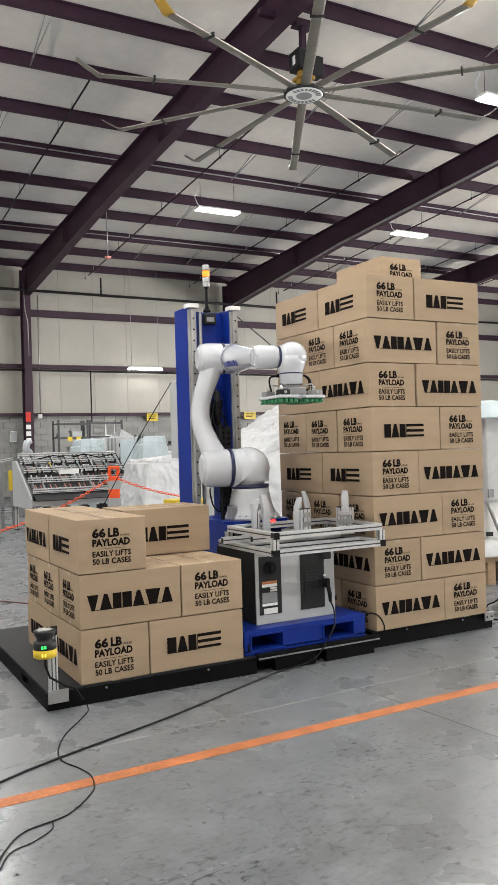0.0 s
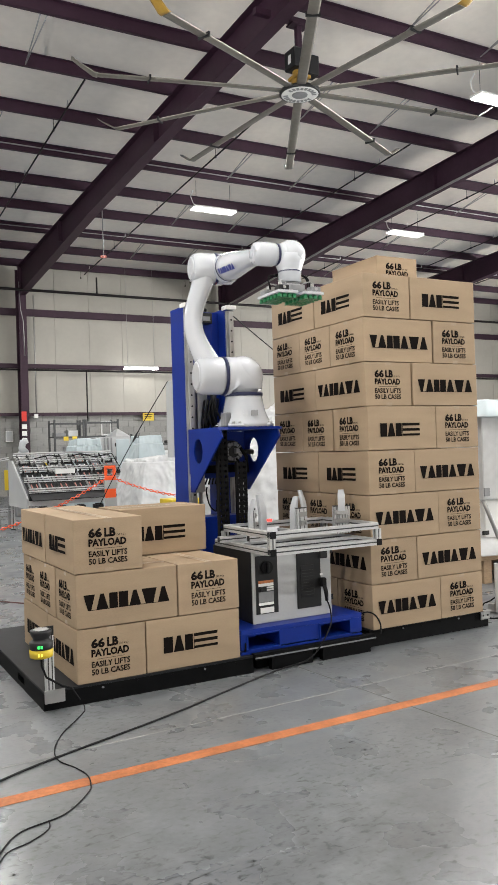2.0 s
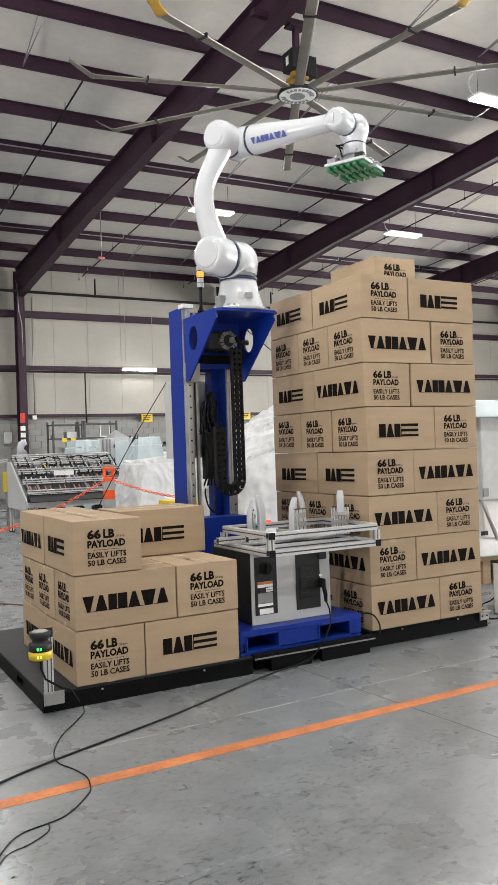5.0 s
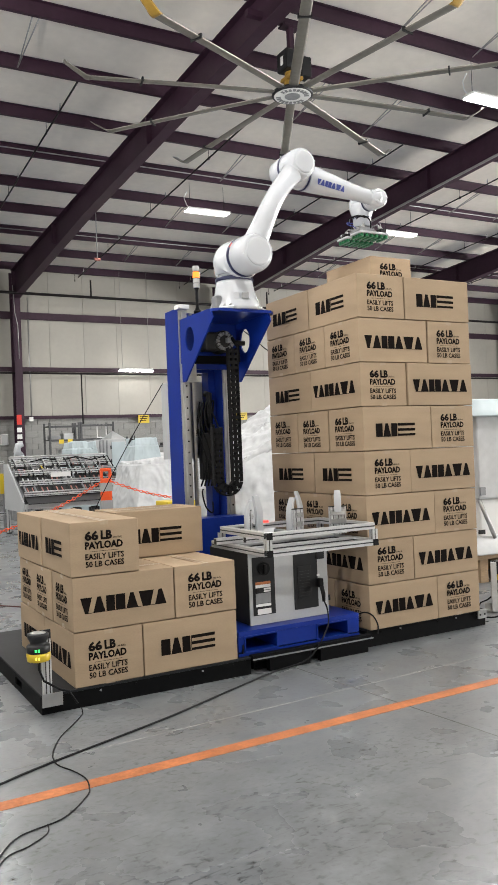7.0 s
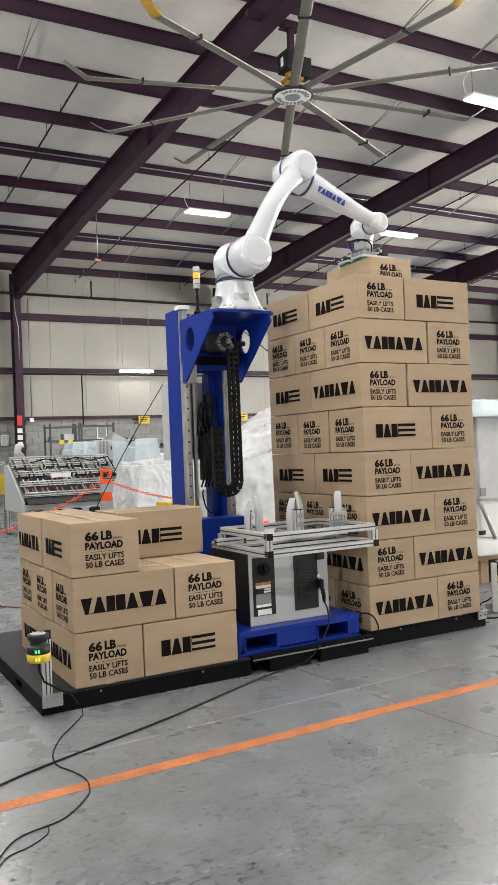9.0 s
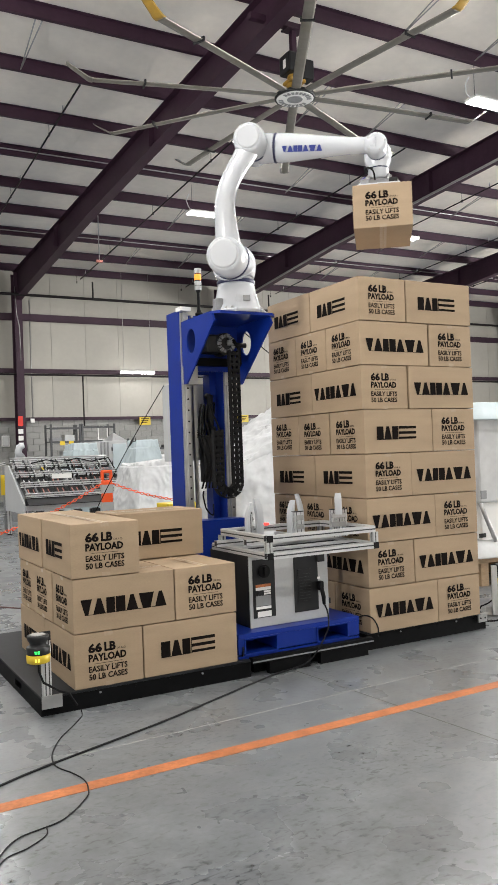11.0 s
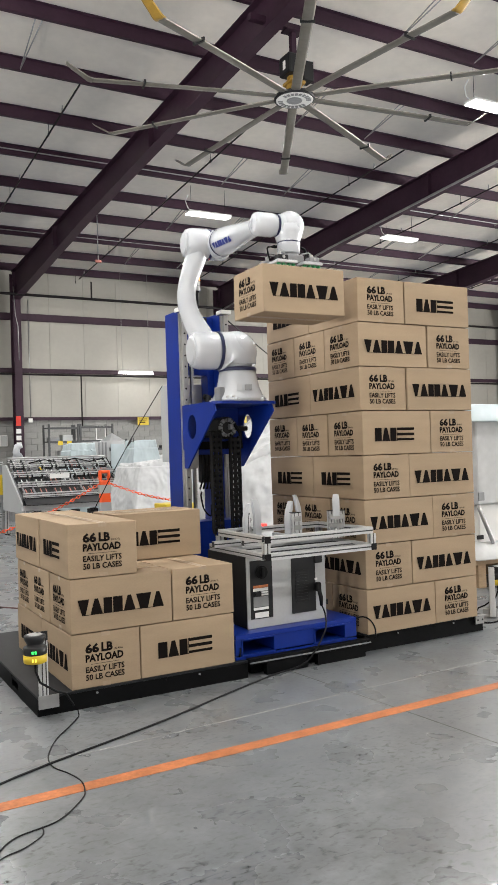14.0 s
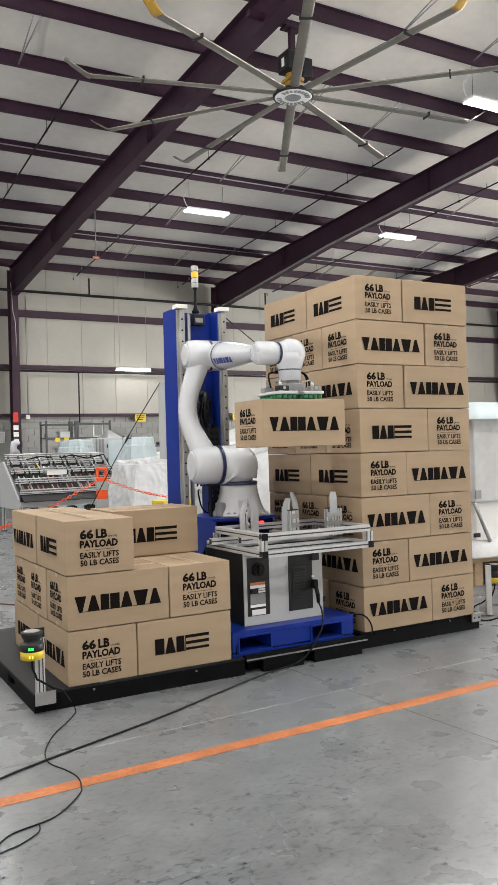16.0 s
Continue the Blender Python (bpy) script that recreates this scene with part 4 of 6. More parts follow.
bmesh.ops.translate(bm, verts=[q for q in ext["geom"] if isinstance(q, bmesh.types.BMVert)], vec=(0, 0, 0.02))
bmesh.ops.recalc_face_normals(bm, faces=list(bm.faces))
part("top_plate", bm, M["blue"], carriage)
bm = bmesh.new()
box_into(bm, GXL + 0.013, CY0 - 0.055, -0.40, GXR - 0.013, CY0 - 0.031, PZ - 0.001)
part("back_plate", bm, M["blue"], carriage)
solid("lower_crossbar", (GXL + 0.1, CY0 - 0.10, -0.36, GXR - 0.013, CY0 - 0.056, -0.30), M["black"], carriage)
for x in (CX0 + 0.037, CX1 - 0.037):
    bm = bmesh.new()
    box_into(bm, x - 0.052, CY0 - 0.045, -0.505, x + 0.052, CY0 - 0.0245, -0.36, bevel=0.003)
    for dx in (-0.03, 0.03):
        for z in (-0.48, -0.40):
            cyl_into(bm, (x + dx, CY0 - 0.05, z), (x + dx, CY0 - 0.043, z), 0.008, 10)
    if x < 0:
        box_into(bm, GXL + 0.013, CY0 - 0.062, -0.50, x + 0.070, CY0 - 0.0455, -0.35, bevel=0.002)
    part("guide_block", bm, M["galv"], carriage, "steel guide block")
bm = bmesh.new()
cyl_into(bm, (0.015, CY0 - 0.06, -0.20), (0.015, CY0 - 0.20, -0.20), 0.085, 28, 0.01)
box_into(bm, -0.14, CY0 - 0.19, -0.27, -0.01, CY0 - 0.06, -0.13, bevel=0.015)
cyl_into(bm, (0.09, CY0 - 0.17, -0.205), (0.20, CY0 - 0.17, -0.205), 0.02, 14)
part("lift_motor", bm, M["dark"], carriage, "black servo motor and gearbox")
bm = bmesh.new()
for k in range(14):
    a, w = k * math.tau / 14, math.tau / 14 * (0.82 if k % 2 else 0.6)
    r0, r1, d = 0.047, 0.075 if k % 2 else 0.070, 0.016 if k % 2 else 0.010
    vs = [bm.verts.new((0.015 + r * math.cos(b), CY0 - 0.2005 - e, -0.20 + r * math.sin(b))) for e in (0.0, d) for r, b in ((r0, a - w / 2), (r1, a - w / 2), (r1, a + w / 2), (r0, a + w / 2))]
    for q in ((0, 1, 2, 3), (7, 6, 5, 4), (0, 4, 5, 1), (1, 5, 6, 2), (2, 6, 7, 3), (3, 7, 4, 0)):
        bm.faces.new([vs[t] for t in q])
bmesh.ops.recalc_face_normals(bm, faces=list(bm.faces))
box_into(bm, 0.020, CY0 - 0.24, -0.215, 0.050, CY0 - 0.201, -0.175, bevel=0.004)
part("gear_cover", bm, M["midgrey"], carriage, "grey metal gear ring")
bm = bmesh.new()
tube_into(bm, [(0.07, CY0 - 0.21, -0.17), (0.11, CY0 - 0.23, -0.24), (0.12, CY0 - 0.22, -0.36)], 0.014, 10)
tube_into(bm, [(0.03, CY0 - 0.21, -0.25), (0.08, CY0 - 0.22, -0.33), (0.09, CY0 - 0.22, -0.42)], 0.012, 10)
part("motor_cable", bm, M["rubber"], carriage)
# robot base casting on the plate
bm = bmesh.new()
tube_into(bm, [(0, 0, z) for z in (PZ + 0.0202, PZ + 0.045, 0.02, 0.05, 0.09, 0.14, 0.18, 0.203)], [0.200, 0.198, 0.187, 0.173, 0.158, 0.146, 0.139, 0.136], 40)
for k in range(4):
    a = math.pi / 4 + k * math.pi / 2
    mm = Matrix.Rotation(a, 4, "Z")
    box_into(bm, 0.12, -0.06, PZ + 0.0202, 0.212, 0.06, PZ + 0.045, mm, bevel=0.012)
part("robot_base", bm, M["white"], carriage, "glossy white flared robot base")
bolt_bm = bmesh.new()
cyl_into(bolt_bm, (0, 0, 0), (0, 0, 0.014), 0.011, 8)
BOLT = mesh_of("base_bolt", bolt_bm, M["galv"])
for k in range(8):
    a = math.pi / 4 + (k // 2) * math.pi / 2 + (-0.12, 0.12)[k % 2]
    share("base_bolt", BOLT, carriage, pose(0.192 * math.cos(a), 0.192 * math.sin(a), PZ + 0.045))
bm = bmesh.new()
box_into(bm, -0.205, -0.085, PZ + 0.021, -0.150, -0.01, 0.085, bevel=0.012)
part("cable_inlet", bm, M["midgrey"], carriage)
face = Matrix.Rotation(radians(-27), 4, "Z")
solid("rating_plate", (0.045, -0.1715, 0.055, 0.095, -0.145, 0.095), M["midgrey"], carriage, m=face)
solid("rating_plate", (-0.01, -0.1755, 0.050, 0.025, -0.150, 0.10), M["whitecap"], carriage, m=face)
bm = bmesh.new()
tube_into(bm, [(0, 0, 0.203), (0, 0, 0.207), (0, 0, 0.226), (0, 0, 0.230)], [0.137, 0.141, 0.141, 0.137], 40)
part("seal_ring", bm, M["ring"], carriage, "navy seal ring")


def arm_part(name, label):
    ob = new(name)
    ob.parent = robot
    return tagged(ob, label)


# turret: local x is the shoulder axis, z up, origin on the plate
turret = arm_part("turret", "glossy white shoulder turret")
bm = bmesh.new()
elbow_r = 0.102
pts = [(0, 0, 0.2305)] + [(elbow_r * (1 - math.cos(a)), 0, H2 - elbow_r + elbow_r * math.sin(a)) for a in (math.pi / 2 * k / 12 for k in range(13))] + [(0.142, 0, H2)]
tube_into(bm, pts, [0.137] + [0.139 + 0.020 * math.sin(math.pi * k / 12) for k in range(13)] + [0.139], 40)
ball_into(bm, (0.008, 0, H2 - 0.008), 0.156, 40)
part("shell", bm, M["white"], turret)
bm = bmesh.new()
cyl_into(bm, (0.142, 0, H2), (0.165, 0, H2), 0.142, 36, 0.003)
part("seal_ring", bm, M["ring"], turret, "navy seal ring")

# upper arm: local x is the shoulder axis, z along the arm, origin on the axis
upper = arm_part("upper_arm", "glossy white curved upper arm")
bm = bmesh.new()
tube_into(bm, [(x, 0, 0) for x in (0.165, 0.18, 0.29, D1 - 0.03, D1 - 0.008, D1)], [0.135, 0.14, 0.138, 0.132, 0.121, 0.106], 36)
pts, rr = [], []
for k in range(21):
    u = k / 20
    s = math.sin(math.pi * u) ** 1.6
    pts.append((0.238 + 0.098 * s - 0.015 * u, -0.070 * s, ARM * u))
    rr.append(0.077 + 0.028 * abs(2 * u - 1) ** 2.2 - 0.014 * u)
tube_into(bm, pts, rr, 32)
tube_into(bm, [(x, 0, ARM) for x in (0.155, 0.165, 0.27, D1B - 0.03, D1B - 0.008, D1B)], [0.112, 0.116, 0.115, 0.109, 0.099, 0.086], 36)
part("shell", bm, M["white"], upper)
for z, x, r in ((0, D1, 0.104), (ARM, D1B, 0.084)):
    bm = bmesh.new()
    tube_into(bm, [(x, 0, z), (x + 0.004, 0, z), (x + 0.009, 0, z)], [r, r * 0.97, r * 0.85], 32)
    for k in range(4):
        a = math.pi / 4 + k * math.pi / 2
        c = Vector((x - 0.012, r * 1.17 * math.cos(a), z + r * 1.17 * math.sin(a)))
        cyl_into(bm, c, c + Vector((0.006, 0, 0)), 0.006, 8)
    part("joint_cap", bm, M["whitecap"], upper, "white round joint cap")
bm = bmesh.new()
cyl_into(bm, (0.136, 0, ARM), (0.156, 0, ARM), 0.117, 36, 0.003)
part("seal_ring", bm, M["ring"], upper, "navy seal ring")
bm = bmesh.new()
box_into(bm, 0.146, -0.012, ARM - 0.12, 0.150, 0.012, ARM - 0.114)
box_into(bm, 0.169, -0.1425, -0.018, 0.175, -0.1385, 0.018)
part("red_tab", bm, M["red"], upper, "small red marker")

# forearm: local x is the elbow axis, z along the forearm, origin on the axis
fore = arm_part("forearm", "glossy white tapered forearm")
bm = bmesh.new()
tube_into(bm, [(x, 0, 0) for x in (0.135, 0.12, 0.02, -0.012, -0.02)], [0.108, 0.113, 0.110, 0.085, 0.05], 36)
ball_into(bm, (D2 - 0.01, 0, 0.01), 0.112, 32)
tube_into(bm, [(D2, 0, z) for z in (0.0, 0.06, 0.13, 0.15)], [0.108, 0.107, 0.104, 0.101], 36)
tube_into(bm, [(D2, 0, z) for z in (0.166, 0.175, 0.26, 0.42, 0.58, 0.70, FORE - 0.05, FORE)], [0.100, 0.104, 0.099, 0.083, 0.068, 0.059, 0.058, 0.058], 36)
tube_into(bm, [(D2 + 0.012, 0, z) for z in (FORE - 0.085, FORE - 0.08, FORE - 0.06, FORE - 0.02, FORE)], [0.040, 0.050, 0.061, 0.068, 0.070], 28)
tube_into(bm, [(x, 0, FORE) for x in (D2 + 0.07, D2 + 0.062, D2 + 0.04, D2 - 0.06, D2 - 0.09)], [0.052, 0.068, 0.077, 0.078, 0.070], 32)
part("shell", bm, M["white"], fore)
bm = bmesh.new()
tube_into(bm, [(D2, 0, z) for z in (0.150, 0.153, 0.163, 0.166)], [0.101, 0.105, 0.105, 0.101], 36)
part("seal_ring", bm, M["ring"], fore, "navy seal ring")
bm = bmesh.new()
tube_into(bm, [(D2 - x, 0, FORE) for x in (0.09, 0.093, 0.103, 0.106)], [0.069, 0.073, 0.073, 0.069], 32)
part("seal_ring", bm, M["ring"], fore, "navy seal ring")
cap_bm = bmesh.new()
cyl_into(cap_bm, (0, 0, 0), (0.009, 0, 0), 0.006, 8)
COVER_BOLT = mesh_of("cover_bolt", cap_bm, M["galv"])
for k in range(5):
    a = 0.5 + k * math.tau / 5
    share("cover_bolt", COVER_BOLT, fore, Matrix.Translation((D2 + 0.060, 0.062 * math.cos(a), FORE + 0.062 * math.sin(a))))
share("arm_mark", ARM_MARK, fore, Matrix.Translation((D2, 0.0, 0.0)) @ Matrix.Rotation(radians(24), 4, "Z") @ Matrix.Translation((0.0965, 0.0, 0.36)) @ Matrix.Rotation(radians(-5.5), 4, "Y") @ Matrix(((0, -1, 0, 0), (0, 0, -1, 0), (1, 0, 0, 0), (0, 0, 0, 1))), "blue printed word mark")

# wrist: local x is the shoulder axis direction, z up, origin at the head's centre
wrist = arm_part("wrist", "glossy white wrist head")
bm = bmesh.new()
tube_into(bm, [(x, 0, 0) for x in (D3 - 0.106, 0.05, 0.02, 0.0)], [0.072, 0.080, 0.090, 0.098], 32)
ball_into(bm, (-0.010, 0, 0.002), 0.099, 36)
tube_into(bm, [(0, 0, z) for z in (0, -0.05, -0.085, -0.105, -0.180, -0.183)], [0.100, 0.096, 0.084, 0.077, 0.075, 0.066], 32)
part("shell", bm, M["white"], wrist)
bm = bmesh.new()
tube_into(bm, smooth_line([(0.0, -0.055, -0.125), (0.05, -0.085, -0.12), (0.115, -0.07, -0.125), (0.14, -0.03, -0.165), (0.13, -0.02, -0.225)]), 0.006, 8)
tube_into(bm, smooth_line([(0.02, -0.058, -0.11), (-0.05, -0.085, -0.10), (-0.11, -0.05, -0.12), (-0.13, -0.02, -0.16), (-0.125, -0.01, -0.225)]), 0.005, 8)
part("air_hose", bm, M["rubber"], wrist, "black air hose")
bm = bmesh.new()
tube_into(bm, smooth_line([(-0.03, -0.07, -0.15), (-0.06, -0.11, -0.14), (-0.03, -0.125, -0.165), (0.02, -0.11, -0.19), (0.04, -0.09, -0.222)]), 0.004, 8)
part("air_hose", bm, M["bluemark"], wrist, "thin blue air hose")

bm = bmesh.new()
tube_into(bm, [(0, 0, z) for z in (-0.1055, -0.107, -0.113, -0.1145)], [0.0765, 0.0785, 0.0785, 0.0765], 32)
part("seal_ring", bm, M["ring"], wrist, "navy seal ring")
bm = bmesh.new()
tube_into(bm, smooth_line([(0.085, -0.035, -0.125), (0.07, -0.085, -0.112), (0.0, -0.098, -0.105), (-0.07, -0.085, -0.108), (-0.125, -0.03, -0.13), (-0.14, 0.0, -0.19), (-0.13, 0.02, -0.245)], 6), 0.0065, 8)
part("air_hose", bm, M["rubber"], wrist, "black air hose looped round the neck")

# gripper: origin at the head's centre, local x along the carried box
gripper = arm_part("gripper", "suction gripper with green cups under white plates")
bm = bmesh.new()
cyl_into(bm, (0, 0, -0.2020), (0, 0, -0.2190), 0.062, 28)
box_into(bm, -0.07, -0.075, -0.2740, 0.07, 0.075, -0.2190, bevel=0.006)
part("flange_block", bm, M["midgrey"], gripper, "grey flange block")
for sx in (-1, 1):
    for sy in (-1, 1):
        bm = bmesh.new()
        box_into(bm, sx * 0.118 - 0.037, sy * 0.10 - 0.030, -0.2745, sx * 0.118 + 0.037, sy * 0.10 + 0.030, -0.2400, bevel=0.005)
        valve = part("valve_block", bm, M["dark"] if sx * sy > 0 else M["midgrey"], gripper, "dark grey valve block")
        bm = bmesh.new()
        cyl_into(bm, (sx * 0.118, sy * 0.1305, -0.256), (sx * 0.118, sy * 0.136, -0.256), 0.010, 12)
        part("port", bm, M["galv"], valve)
for sx in (-1, 1):
    for sy in (-1, 1):
        bm = bmesh.new()
        cyl_into(bm, (sx * 0.12, sy * 0.08, -0.2400), (sx * 0.12, sy * 0.08, -0.2140), 0.012, 10)
        tube_into(bm, [(sx * 0.12, sy * 0.08, -0.2140), (sx * 0.11, sy * 0.07, -0.1990), (sx * 0.06, sy * 0.05, -0.2100)], 0.005, 8)
        part("fitting", bm, M["galv"], gripper)
cup_bm = bmesh.new()
tube_into(cup_bm, [(0, 0, z) for z in (0, -0.005, -0.009, -0.013, -0.018, -0.022, -0.028)], [0.010, 0.012, 0.017, 0.012, 0.0175, 0.013, 0.0185], 12)
CUP = mesh_of("suction_cup", cup_bm, M["green"])
for s in (-1, 1):
    solid("suction_plate", (s * 0.096 - 0.074, -0.145, -0.2940, s * 0.096 + 0.074, 0.145, -0.2750), M["whitecap"], gripper, "white suction plate", bevel=0.004)
    for i in range(4):
        for j in range(6):
            share("suction_cup", CUP, gripper, pose(s * 0.096 - 0.054 + 0.036 * i, -0.12 + 0.048 * j, -0.2942), "green bellows suction cup")

# energy chain links hang between the column and the carriage
link_bm = bmesh.new()
for sx in (-1, 1):
    box_into(link_bm, sx * 0.036 - 0.006, -0.022, -0.0275, sx * 0.036 + 0.006, 0.022, 0.0275, bevel=0.004)
box_into(link_bm, -0.03, -0.017, -0.011, 0.03, -0.012, 0.011)
box_into(link_bm, -0.03, 0.012, -0.011, 0.03, 0.017, 0.011)
box_into(link_bm, -0.012, -0.010, -0.021, 0.012, 0.010, 0.021)
LINK = mesh_of("chain_link", link_bm, M["rubber"])
CHAIN_X, CHAIN_Y, CHAIN_R, CHAIN_FIX = -0.065, 0.07, 0.078, 1.44
LINKS = 39
links = [share("chain_link", LINK, robot, Matrix(), "black energy chain link" if k == 0 else "") for k in range(LINKS)]


def chain_pose(k, z):
    """The U of the chain: fixed leg up the column side, moving leg up to the carriage."""
    step, top = 0.041, z - 0.276
    total = LINKS * step
    arc = math.pi * CHAIN_R
    bottom = (CHAIN_FIX + top - (total - arc)) / 2
    s = k * step + step / 2
    leg = top - bottom
    a = CHAIN_X + CHAIN_R
    if s < leg:
        return pose(CHAIN_X + 0.06, CHAIN_Y, top - s)
    s -= leg
    if s < arc:
        w = s / CHAIN_R
        return Matrix.Translation((CHAIN_X + 0.06 - CHAIN_R + CHAIN_R * math.cos(w), CHAIN_Y, bottom - CHAIN_R * math.sin(w))) @ Matrix.Rotation(w, 4, "Y")
    s -= arc
    return pose(CHAIN_X + 0.06 - 2 * CHAIN_R, CHAIN_Y, bottom + s) @ Matrix.Rotation(math.pi * 0.999, 4, "Y")


# ---- ceiling fan ----
FX, FY, FZ = 5.83, 6.49, 7.08
fan = thing("ceiling_fan", pose(FX, FY, FZ), "large ten-blade industrial ceiling fan with aluminium blades", "ceiling fan")
bm = bmesh.new()
tube_into(bm, [(0, 0, z) for z in (-0.035, -0.03, 0.02, 0.03)], [0.31, 0.33, 0.33, 0.30], 40)
part("hub", bm, M["dark"], fan, "round dark hub rim")
bm = bmesh.new()
tube_into(bm, [(0, 0, -0.0355), (0, 0, -0.041)], [0.30, 0.29], 40)
part("hub_cover", bm, M["label"], fan, "pale round hub cover")
bm = bmesh.new()
for k in range(22):
    if k % 11 in (0, 10):
        continue
    box_into(bm, 0.19, -0.022, -0.046, 0.265, 0.022, -0.042, Matrix.Rotation(k * math.tau / 22, 4, "Z"))
tube_into(bm, [(0, 0, -0.041), (0, 0, -0.05)], [0.13, 0.12], 24)
part("cover_mark", bm, M["midgrey"], fan, "dark printed ring of plain marks")
bm = bmesh.new()
cyl_into(bm, (0, 0, 0.03), (0, 0, 0.2), 0.13, 24, 0.01)
box_into(bm, -0.14, -0.14, 0.2, 0.14, 0.14, 0.26, bevel=0.02)
cyl_into(bm, (0, 0, 0.26), (0, 0, 0.34), 0.11, 24, 0.01)
part("gearbox", bm, M["amber"], fan, "amber painted gearbox")
bm = bmesh.new()
box_into(bm, -0.19, -0.17, 0.34, 0.11, 0.15, 0.66, bevel=0.03)
box_into(bm, 0.13, -0.1, 0.3, 0.33, 0.12, 0.62, bevel=0.02)
part("motor", bm, M["dark"], fan, "black fan motor and drive box")
solid("motor_label", (-0.192, -0.06, 0.42, -0.1905, 0.02, 0.56), M["label"], fan)
bm = bmesh.new()
box_into(bm, -0.045, -0.045, 0.66, 0.045, 0.045, 1.06, bevel=0.005)
box_into(bm, -0.16, -0.10, 1.06, 0.16, 0.10, 1.09, bevel=0.004)
box_into(bm, -0.80, -0.05, 1.09, 0.16, 0.05, 1.19)
part("mount", bm, M["steel"], fan, "steel mounting post under the rafter")
blade_bm = bmesh.new()
prof = [(-0.085, 0.0), (-0.06, 0.018), (0.0, 0.026), (0.06, 0.016), (0.09, 0.0), (0.06, -0.010), (0.0, -0.014), (-0.06, -0.010)]
rows = []
for r, dz, sc, tw in ((0.30, 0, 0.75, -3), (0.36, 0, 0.9, -3), (1.2, -0.02, 0.9, -2), (2.1, -0.05, 0.9, -2), (3.22, -0.092, 0.9, -2), (3.25, -0.094, 0.9, -2)):
    c, s = math.cos(radians(tw)), math.sin(radians(tw))
    rows.append([blade_bm.verts.new((r, (y * c - z * s) * sc, dz + (y * s + z * c) * sc)) for y, z in prof])
for a, b in zip(rows, rows[1:]):
    for k in range(8):
        blade_bm.faces.new((a[k], a[(k + 1) % 8], b[(k + 1) % 8], b[k])).smooth = True
blade_bm.faces.new(rows[0][::-1])
blade_bm.faces.new(rows[-1])
bmesh.ops.recalc_face_normals(blade_bm, faces=list(blade_bm.faces))
BLADE = mesh_of("blade", blade_bm, M["fanblade"])
clip_bm = bmesh.new()
box_into(clip_bm, 2.45, -0.097, -0.095, 2.475, 0.10, -0.031)
CLIP = mesh_of("blade_clip", clip_bm, M["dark"])
tip_bm = bmesh.new()
rows = []
for r, dz, sc in ((3.24, -0.094, 1.03), (3.30, -0.086, 1.0), (3.38, -0.035, 0.92), (3.52, 0.05, 0.85), (3.62, 0.12, 0.7)):
    rows.append([tip_bm.verts.new((r, y * sc, dz + z * sc * 0.7)) for y, z in prof])
for a, b in zip(rows, rows[1:]):
    for k in range(8):
        tip_bm.faces.new((a[k], a[(k + 1) % 8], b[(k + 1) % 8], b[k])).smooth = True
tip_bm.faces.new(rows[0][::-1])
tip_bm.faces.new(rows[-1])
bmesh.ops.recalc_face_normals(tip_bm, faces=list(tip_bm.faces))
TIP = mesh_of("winglet", tip_bm, M["fanblade"])
TIP_Y = TIP.copy()
TIP_Y.materials.clear()
TIP_Y.materials.append(M["amber"])
for k in range(10):
    a = 25.5 + 36 * k
    b = share("blade", BLADE, fan, pose(0, 0, 0, 0, 0, a))
    share("winglet", TIP_Y if k in (5, 7) else TIP, b, Matrix(), "yellowed upturned blade tip" if k in (5, 7) else "upturned blade tip")
    share("blade_clip", CLIP, b, Matrix())


# ---- roof pipes, braces, conduits ----
def pipe_run(name, points, r, mat, label, category, segs=8):
    bm = bmesh.new()
    tube_into(bm, points, r, segs)
    return structure(part(name, bm, mat), label, category)


for x in (-4.3, -0.6, 3.3, 7.0, 10.88, 14.65, 18.2, 21.9):
    root = thing("sprinkler_pipe", pose(x, 0, 0), "thin black sprinkler pipe hung below the purlins", "pipe", "sprinkler pipes", "structure")
    bm = bmesh.new()
    tube_into(bm, [(0, y, roof_z(y) - 0.22) for y in (9.72, 14, WALL_Y - 0.9)], 0.018, 8)
    part("run", bm, M["pipe"], root)
    for k, y in enumerate(PY):
        if k % 2 == 0 and y > 9.9:
            bm = bmesh.new()
            tube_into(bm, [(0, y + 0.05, roof_z(y) - 0.24), (0, y + 0.05, roof_z(y) + 0.05)], 0.006, 6)
            box_into(bm, -0.012, y + 0.03, roof_z(y) - 0.26, 0.012, y + 0.07, roof_z(y) - 0.19)
            part("hanger", bm, M["pipe"], root)
        if k % 2 and y > 9.9:
            bm = bmesh.new()
            tube_into(bm, [(0, y + 0.8, roof_z(y) - 0.25), (0, y + 0.8, roof_z(y) - 0.14)], [0.02, 0.008], 8)
            part("sprinkler_head", bm, M["galv"], root)
for x0 in (0.45, 2.3, 8.1, 9.95, 15.7, 17.55):
    for y in PY:
        if y < 4 or y > 19 or round((y - 8.43) / PURLIN) % 2:
            continue
        m = Matrix.Translation((x0, y, roof_z(y)))
        root = thing("purlin_brace", m, "pale galvanised diagonal braces between two purlins", "brace", "purlin braces", "structure")
        for dx in (-0.07, 0.07):
            bm = bmesh.new()
            tube_into(bm, [(dx, 0.02, 0.19), (0, PURLIN - 0.09, -0.005 - ROOF_S * PURLIN)], 0.012, 5)
            part("rod", bm, M["galv"], root)
